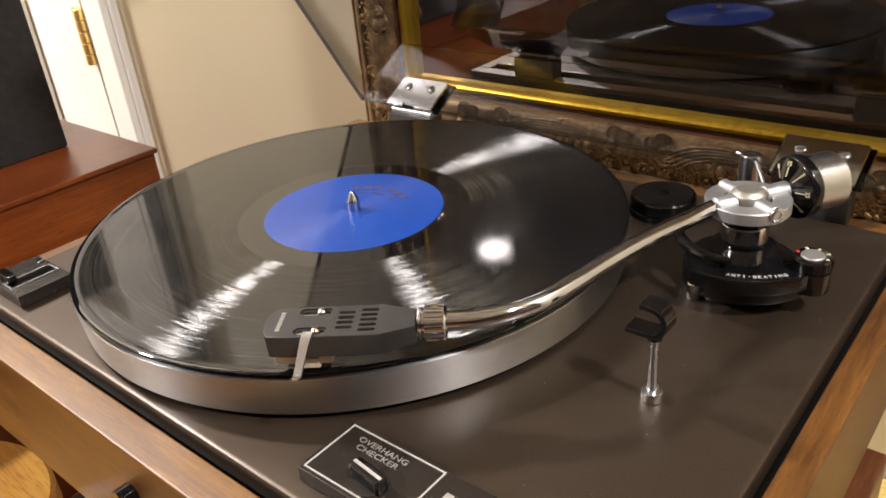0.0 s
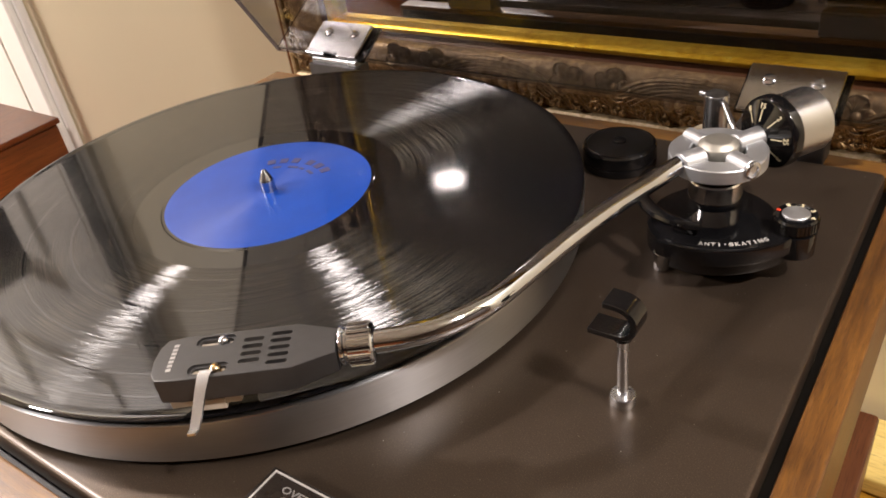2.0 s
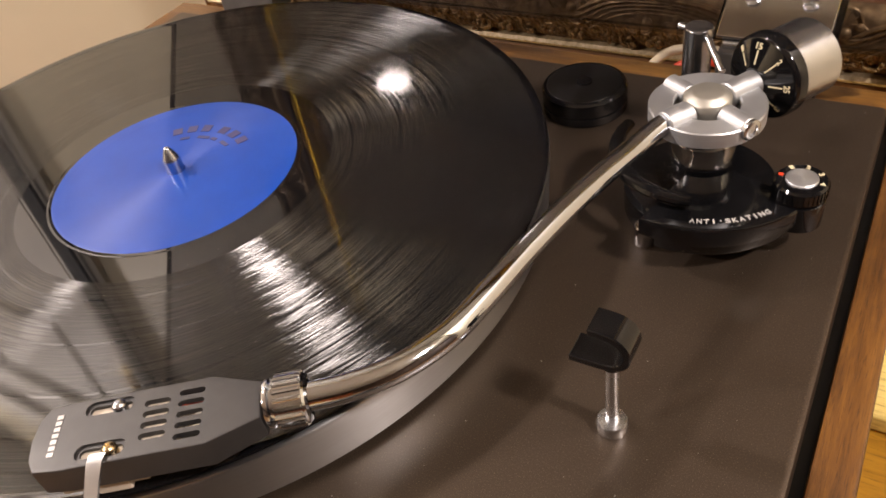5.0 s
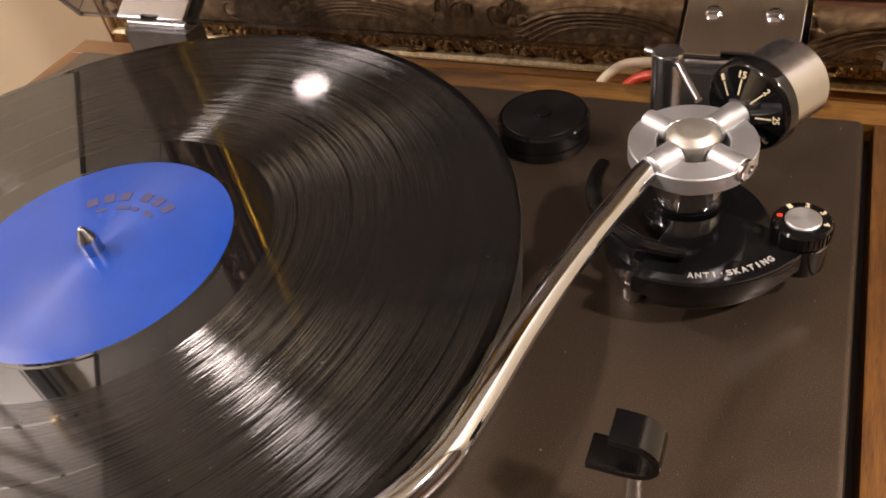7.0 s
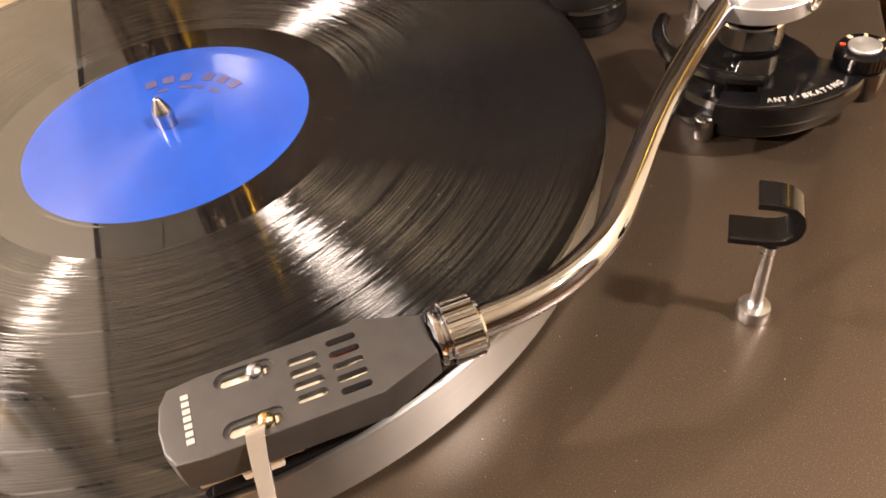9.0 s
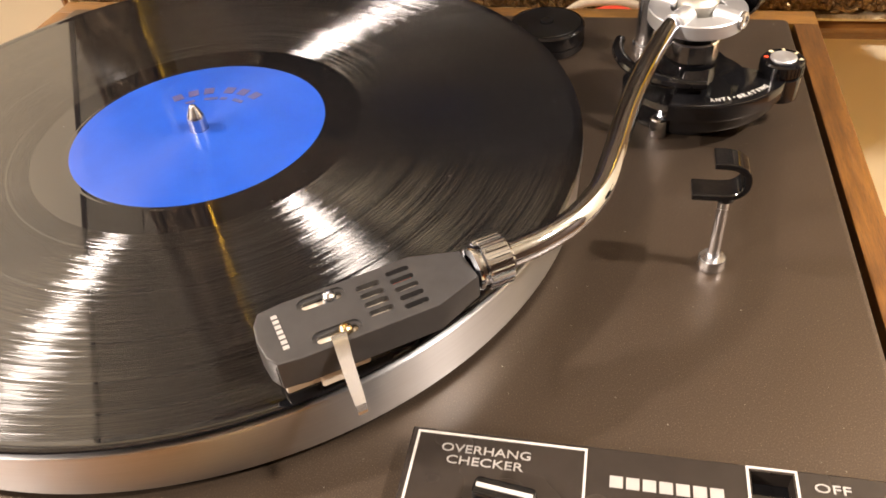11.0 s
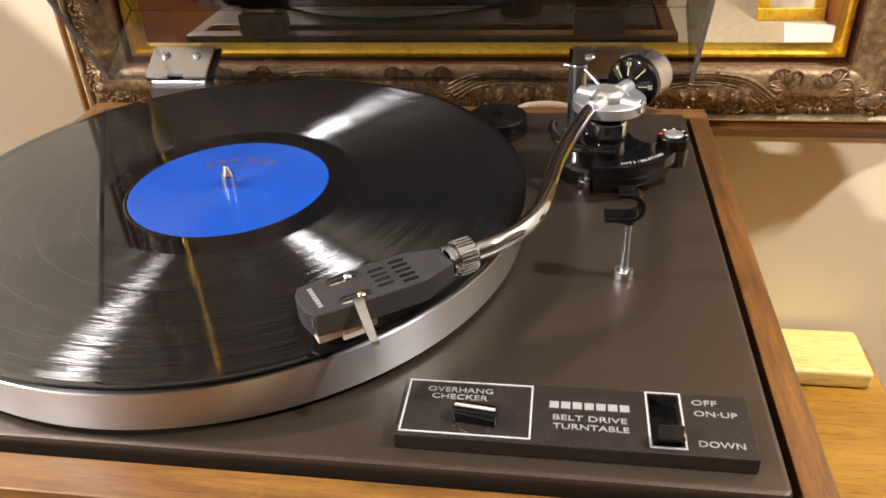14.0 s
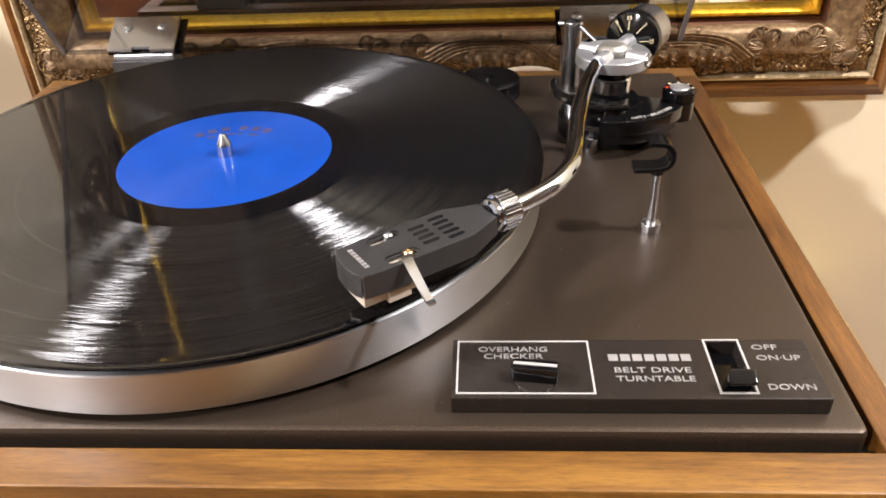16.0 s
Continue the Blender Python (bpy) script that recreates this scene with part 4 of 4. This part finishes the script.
def sheet(name, *dims):
    part(name, moved(box(*dims, 0.0006, 1), LID), M_ACRYLIC, lid)


sheet("top_sheet", LX0, LX1, -LEN, 0, HIGH - TH, HIGH)
sheet("rear_wall", LX0, LX1, -TH, 0, 0.001, HIGH - TH)
sheet("front_wall", LX0, LX1, -LEN, -LEN + TH, 0.001, HIGH - TH)
sheet("side_wall", LX0, LX0 + TH, -LEN + TH, -TH, 0.001, HIGH - TH)
sheet("side_wall", LX1 - TH, LX1, -LEN + TH, -TH, 0.001, HIGH - TH)
for dims, mat in (((LX0, LX0 + TH, -LEN, 0, -0.0005, 0.001), M_ACRYLIC_EDGE), ((LX1 - TH, LX1, -LEN, 0, -0.0005, 0.001), M_ACRYLIC_EDGE), ((LX0 + TH, LX1 - TH, -TH, 0, -0.0005, 0.001), M_ACRYLIC), ((LX0 + TH, LX1 - TH, -LEN, -LEN + TH, -0.0005, 0.001), M_ACRYLIC_EDGE)):
    part("cut_edge", moved(box(*dims), LID), mat, lid, smooth=False)
for hx in (-0.1030, 0.1940):
    hinge = part("hinge_plate", cut(moved(box(hx - 0.0225, hx + 0.0225, -TH - 0.0030, -TH - 0.0004, -0.0025, 0.0262, 0.0007), LID), moved(box(hx - 0.006, hx + 0.006, -TH - 0.01, -TH + 0.002, -0.004, 0.0000), LID)), M_HINGE, turntable, "steel lid hinge plate with two screws")
    part("backing", moved(box(hx - 0.0250, hx + 0.0250, 0.0003, 0.0026, 0.0, 0.0290, 0.0005), LID), M_BLACK, hinge)
    for dx in (-0.0115, 0.0115):
        part("hinge_screw", moved(lathe([(0.0034, 0), (0.0033, 0.0008), (0.0022, 0.0015), (0.0007, 0.0017), (0.0006, 0.0009), (0, 0.0009)], 24), LID @ pose(hx + dx, -TH - 0.0030, 0.0165, 90)), M_CHROME, hinge)
    part("hinge_block", box(hx - 0.0215, hx + 0.0215, 0.1600, 0.1755, -0.0042, 0.0135, 0.0012), M_HINGEBLOCK, hinge, "grey metal hinge block")
    part("hinge_pin", rod(0.0030, -0.020, 0.020, (hx, 0.1660, 0.0150), 20, m=pose(0, 0, 0, 0, 90, 0)), M_STEEL, hinge)

# cables behind the deck
for name, label, mat, pts, rad in (
    ("audio_cable", "cream audio cable looped behind the turntable", M_CABLE, [(0.112, 0.215, -0.07), (0.122, 0.220, -0.040), (0.134, 0.222, -0.0255), (0.150, 0.222, -0.0215), (0.168, 0.222, -0.0230), (0.184, 0.222, -0.032), (0.198, 0.220, -0.052), (0.200, 0.218, -0.075)], 0.0026),
    ("audio_cable", "red audio cable looped behind the turntable", M_CABLE_RED, [(0.124, 0.206, -0.07), (0.130, 0.210, -0.045), (0.142, 0.213, -0.028), (0.156, 0.213, -0.0225), (0.170, 0.213, -0.026), (0.184, 0.211, -0.04), (0.190, 0.208, -0.07)], 0.0024),
):
    cable = thing(name, label, "cable")
    part("wire", sweep(pts, rad, 12, 8), mat, cable)

# ---- framed mirror on the wall ----
FX0, FX1, FZ0, FZ1 = -0.2400, 0.4230, -0.0520, 0.5200
mirror = thing("framed_mirror", "large mirror in an ornate carved silver and gold frame", "mirror")


def rail(name, profile, material, label=""):
    """Four mitred lengths with the profile of (distance inwards from the outer edge, y)."""
    sides = (((FX0, FZ0), (FX1, FZ0), (1, 1), (-1, 1)), ((FX1, FZ0), (FX1, FZ1), (-1, 1), (-1, -1)), ((FX1, FZ1), (FX0, FZ1), (-1, -1), (1, -1)), ((FX0, FZ1), (FX0, FZ0), (1, -1), (1, 1)))
    made = []
    for (ax, az), (bx, bz), da, db in sides:
        bm = bmesh.new()
        ends = []
        for (x, z), (sx, sz) in (((ax, az), da), ((bx, bz), db)):
            ends.append([bm.verts.new((x + sx * d, y, z + sz * d)) for d, y in profile])
        n = len(profile)
        for k in range(n):
            bm.faces.new((ends[0][k], ends[0][(k + 1) % n], ends[1][(k + 1) % n], ends[1][k]))
        bm.faces.new(ends[0]), bm.faces.new(ends[1][::-1])
        bmesh.ops.recalc_face_normals(bm, faces=bm.faces)
        made.append(part(name, bm, material, mirror, label))
    return made


BACK = 0.266
rail("outer_moulding", [(-0.0115, BACK), (-0.0115, 0.2630), (-0.0070, 0.2605), (-0.0025, 0.2570), (-0.0010, 0.2530), (0.0000, 0.2480), (0.0022, 0.2435), (0.0060, 0.2412), (0.0100, 0.2422), (0.0120, 0.2445), (0.0120, BACK)], M_FRAMEWOOD, "red-brown wooden outer moulding")
rail("pale_bead", [(0.0120, BACK), (0.0120, 0.2400), (0.0130, 0.2370), (0.0150, 0.2358), (0.0170, 0.2370), (0.0182, 0.2400), (0.0182, BACK)], M_PALELEAF, "worn pale silver bead")
lower = rail("low_relief_band", [(0.0182, BACK), (0.0182, 0.2395), (0.0215, 0.2370), (0.0270, 0.2345), (0.0330, 0.2330), (0.0345, 0.2325), (0.0345, BACK)], M_BRONZELEAF, "bronze-toned carved band")
upper = rail("carved_band", [(0.0345, BACK), (0.0345, 0.2322), (0.0380, 0.2312), (0.0430, 0.2318), (0.0490, 0.2334), (0.0522, 0.2358), (0.0538, 0.2400), (0.0538, BACK)], M_SILVERLEAF, "silver-leafed carved band")
rail("brown_cove", [(0.0538, BACK), (0.0538, 0.2430), (0.0555, 0.2462), (0.0575, 0.2485), (0.0575, BACK)], M_COVE, "red-brown cove beside the gilding")
rail("gold_bead", [(0.0575, BACK), (0.0575, 0.2480), (0.0583, 0.2455), (0.0598, 0.2440), (0.0618, 0.2438), (0.0635, 0.2452), (0.0642, 0.2475), (0.0642, 0.2550), (0.0642, BACK)], M_GOLD, "bright gilded inner bead")
part("glass", box(FX0 + 0.062, FX1 - 0.062, 0.2550, 0.2590, FZ0 + 0.062, FZ1 - 0.062), M_MIRROR, mirror, "clear mirror glass", smooth=False)
part("backboard", box(FX0 + 0.02, FX1 - 0.02, 0.2595, 0.2690, FZ0 + 0.02, FZ1 - 0.02), M_DARKWOOD, mirror, smooth=False)


def ball(rx, ry, rz, at, n=10):
    bm = bmesh.new()
    bmesh.ops.create_uvsphere(bm, u_segments=n, v_segments=max(6, n - 2), radius=1)
    bmesh.ops.transform(bm, matrix=Matrix.Translation(at) @ Matrix.Diagonal((rx, ry, rz, 1)), verts=bm.verts)
    return bm


def shell_flower(size):
    """Fan of dished, overlapping petals with plump rims round a small bud, facing -y; the fan opens upwards."""
    pieces = []
    for k, (deg, long, wide) in enumerate(((-4, 0.74, 0.30), (40, 1.00, 0.40), (92, 1.12, 0.47), (146, 0.92, 0.38), (190, 0.66, 0.26))):
        turn = pose(0, (0.05, -0.02, 0.03, -0.04, 0.05)[k] * size, 0, 0, -deg, 0)
        mid, half = 0.52 * long * size, 0.50 * long * size
        pieces.append(moved(ball(half, 0.20 * size, wide * size, (mid, 0.02 * size, 0), 14), turn))
        lip = [(mid + half * math.cos(q), -0.10 * size, wide * size * math.sin(q)) for q in [radians(-115 + 23 * w) for w in range(11)]]
        pieces.append(moved(sweep(lip, lambda u: 0.060 * size * (0.35 + 0.65 * math.sin(math.pi * u)), 6, 2), turn))
        for side in (-0.45, 0.1, 0.5):
            pieces.append(moved(sweep([(0.16 * size, -0.10 * size, 0), (mid, -0.175 * size, side * 0.5 * wide * size), (mid + 0.75 * half, -0.12 * size, side * wide * size)], 0.024 * size, 4, 2), turn))
    return joined(*pieces)


def scroll(size, flip):
    """Leaf stems that arch from one flower pair to the next, with knots and a nest of fine lines below."""
    s = flip
    pieces = []
    for k in range(5):
        drop = 0.022 * k
        rad = (0.015, 0.012, 0.006, 0.005, 0.005)[k]
        pts = [(-0.50 * s, -0.03 - drop), (-0.28 * s, 0.068 - drop), (0.02 * s, 0.090 - drop), (0.28 * s, 0.045 - drop), (0.47 * s, -0.085 - 0.6 * drop)]
        pieces.append(sweep([(x * size * (1 - 0.05 * k), -0.006 * size, z * size) for x, z in pts], lambda t: size * rad * (0.6 + 0.6 * math.sin(math.pi * t)), 6, 5))
    for x, z, r in ((-0.50, 0.0, 0.030), (-0.44, 0.035, 0.022), (0.06, 0.098, 0.022), (0.03, 0.070, 0.018)):
        pieces.append(ball(r * size, 0.8 * r * size, r * size, (x * s * size, -0.008 * size, z * size)))
    for x in (-0.12, 0.08, 0.24):
        pieces.append(moved(shell_flower(0.085 * size), pose(x * s * size, -0.004 * size, -0.090 * size)))
    return joined(*pieces)


def rosette(size):
    """Low flower of five round petals."""
    pieces = [ball(0.26 * size, 0.22 * size, 0.26 * size, (0, 0, 0), 8)]
    for k in range(5):
        a = radians(72 * k + 18)
        pieces.append(ball(0.36 * size, 0.20 * size, 0.36 * size, (0.58 * size * math.cos(a), 0.02 * size, 0.58 * size * math.sin(a)), 10))
    return joined(*pieces)


def curl(size):
    """Low scroll of the lower band: a coil with two leaves."""
    pts = [(size * (0.12 + 0.075 * a) * math.cos(a * 1.35), -0.02 * size * a / 4, size * (0.12 + 0.075 * a) * math.sin(a * 1.35)) for a in [0.5 * k for k in range(10)]]
    pieces = [sweep(pts, lambda t: size * (0.09 + 0.05 * t), 6, 2), ball(0.16 * size, 0.10 * size, 0.16 * size, (0, 0, 0), 8)]
    for k in range(3):
        pieces.append(moved(ball(0.26 * size, 0.10 * size, 0.11 * size, (0.30 * size, 0, 0), 8), pose(-0.35 * size, 0, -0.15 * size, 0, 200 + 45 * k, 0)))
    return joined(*pieces)


def shared(name, first, m, parent):
    ob = new(name, first.data)
    ob.parent = parent
    ob.matrix_basis = m
    return ob


protos = {}


def relief(name, maker, material, m, parent):
    if name not in protos:
        protos[name] = part(name, maker(), material, parent)
        protos[name].matrix_basis = m
    else:
        shared(name, protos[name], m, parent)


# runs of carving: start, direction and length of each side, measured along the outer edge
RUNS = [(upper[0], lower[0], pose(FX0, 0, FZ0), FX1 - FX0), (upper[1], lower[1], pose(FX1, 0, FZ0, 0, -90), FZ1 - FZ0), (upper[2], lower[2], pose(FX1, 0, FZ1, 0, 180), FX1 - FX0), (upper[3], lower[3], pose(FX0, 0, FZ1, 0, 90), FZ1 - FZ0)]
PITCH = 0.142
for up_rail, low_rail, base, length in RUNS:
    start = 0.1540 - PITCH
    count = int((length - 0.04) / PITCH) + 1
    for k in range(count + 1):
        u = start + PITCH * k
        for du in (-0.0148, 0.0148):
            if 0.046 < u + du < length - 0.046:
                relief("flower_relief", lambda: shell_flower(0.0150), M_SILVERLEAF, base @ pose(u + du, 0.2335, 0.0392, 0, 24 if du > 0 else -24), up_rail)
        w = u + PITCH / 2
        if 0.09 < w < length - 0.09:
            relief("scroll_relief", lambda: scroll(0.104, 1), M_SILVERLEAF, base @ pose(w, 0.2320, 0.0428), up_rail)
    n = int((length - 0.05) / 0.0155)
    for k in range(n):
        u = 0.030 + (length - 0.06) * (k + 0.5) / n
        if k % 3 == 0:
            relief("rosette_relief", lambda: rosette(0.0078), M_BRONZELEAF, base @ pose(u, 0.2350, 0.0268), low_rail)
            continue
        relief("curl_relief", lambda: curl(0.0125), M_BRONZELEAF, base @ pose(u, 0.2352, 0.0262 + 0.0012 * math.sin(k * 2.1), 0, 180 * (k % 2) + 40 * math.sin(k * 1.7)), low_rail)
    relief("corner_flower", lambda: joined(shell_flower(0.0128), moved(shell_flower(0.0100), pose(0.004, 0.001, -0.006, 0, 170))), M_SILVERLEAF, base @ pose(0.038, 0.2332, 0.038, 0, -45), up_rail)

# ---- left of the turntable ----
chest = thing("cherry_cabinet", "reddish cherry wood cabinet beside the turntable", "cabinet")
part("carcass", box(-0.98, -0.405, -0.42, 0.107, FLOOR_Z, -0.052, 0.003), M_CHERRY, chest)
part("top_board", box(-0.985, -0.402, -0.425, 0.109, -0.0525, -0.047, 0.0015), M_CHERRY, chest)
speaker = thing("loudspeaker", "black loudspeaker standing on the cherry cabinet", "loudspeaker")
part("speaker_box", box(-0.80, -0.497, -0.30, 0.066, -0.047, 0.265, 0.003), M_GRILLE, speaker)
part("speaker_front", box(-0.795, -0.502, -0.312, -0.3005, -0.040, 0.258, 0.003), M_RUBBER, speaker)

# picture leaning across the room, seen in the mirror
pic = thing("gold_framed_picture", "picture in a gold frame leaning on the cabinet", "picture", m=pose(0.905, -2.36, FLOOR_Z + 0.012, 8))
for dims in ((0, 0.25, 0, 0.02, 0, 0.045), (0, 0.25, 0, 0.02, 0.355, 0.40), (0, 0.045, 0, 0.02, 0.045, 0.355), (0.205, 0.25, 0, 0.02, 0.045, 0.355)):
    part("frame_bar", box(*dims, 0.004), M_GOLD, pic)
part("picture_sheet", box(0.045, 0.205, 0.001, 0.012, 0.045, 0.355), M_PRINTPAPER, pic, smooth=False)
book = thing("white_magazine", "white magazine lying on the rug", "magazine", m=pose(1.06, -2.16, FLOOR_Z + 0.012, 0, 0, 12))
part("pages", box(-0.09, 0.09, -0.11, 0.11, 0, 0.012, 0.002), M_TRIM, book)

# dust and lint lying on the deck and the record
rng = random.Random(7)
verts, faces = [], []


def speck(x, y, z, r):
    turn, stretch, at = rng.uniform(0, 6.3), rng.uniform(0.4, 1.0), len(verts)
    for k in range(4):
        u, v = r * math.cos(k * math.pi / 2), r * stretch * math.sin(k * math.pi / 2)
        verts.append((x + u * math.cos(turn) - v * math.sin(turn), y + u * math.sin(turn) + v * math.cos(turn), z))
    verts.append((x, y, z + r * 0.6))
    faces.extend((at + k, at + (k + 1) % 4, at + 4) for k in range(4))


while len(verts) < 5 * 110:
    x, y = rng.uniform(DX0 + 0.006, DX1 - 0.006), rng.uniform(DY0 + 0.006, DY1 - 0.006)
    if math.hypot(x, y) > 0.153 and not (x > 0.109 and y < -0.112):
        speck(x, y, 0.0001, rng.choice((0.00014, 0.00018, 0.00018, 0.00028)))
while len(verts) < 5 * 180:
    q, r = rng.uniform(0, 6.283), rng.uniform(0.053, 0.145)
    speck(r * math.cos(q), r * math.sin(q), REC_Z + 0.00165, rng.choice((0.00012, 0.00016, 0.00024)))
dust = bpy.data.meshes.new("dust_specks")
dust.from_pydata(verts, [], faces)
dust.materials.append(M_DUST)
tagged(new("dust_specks", dust), "pale specks of dust on the deck and record", "dust", kind="stuff")
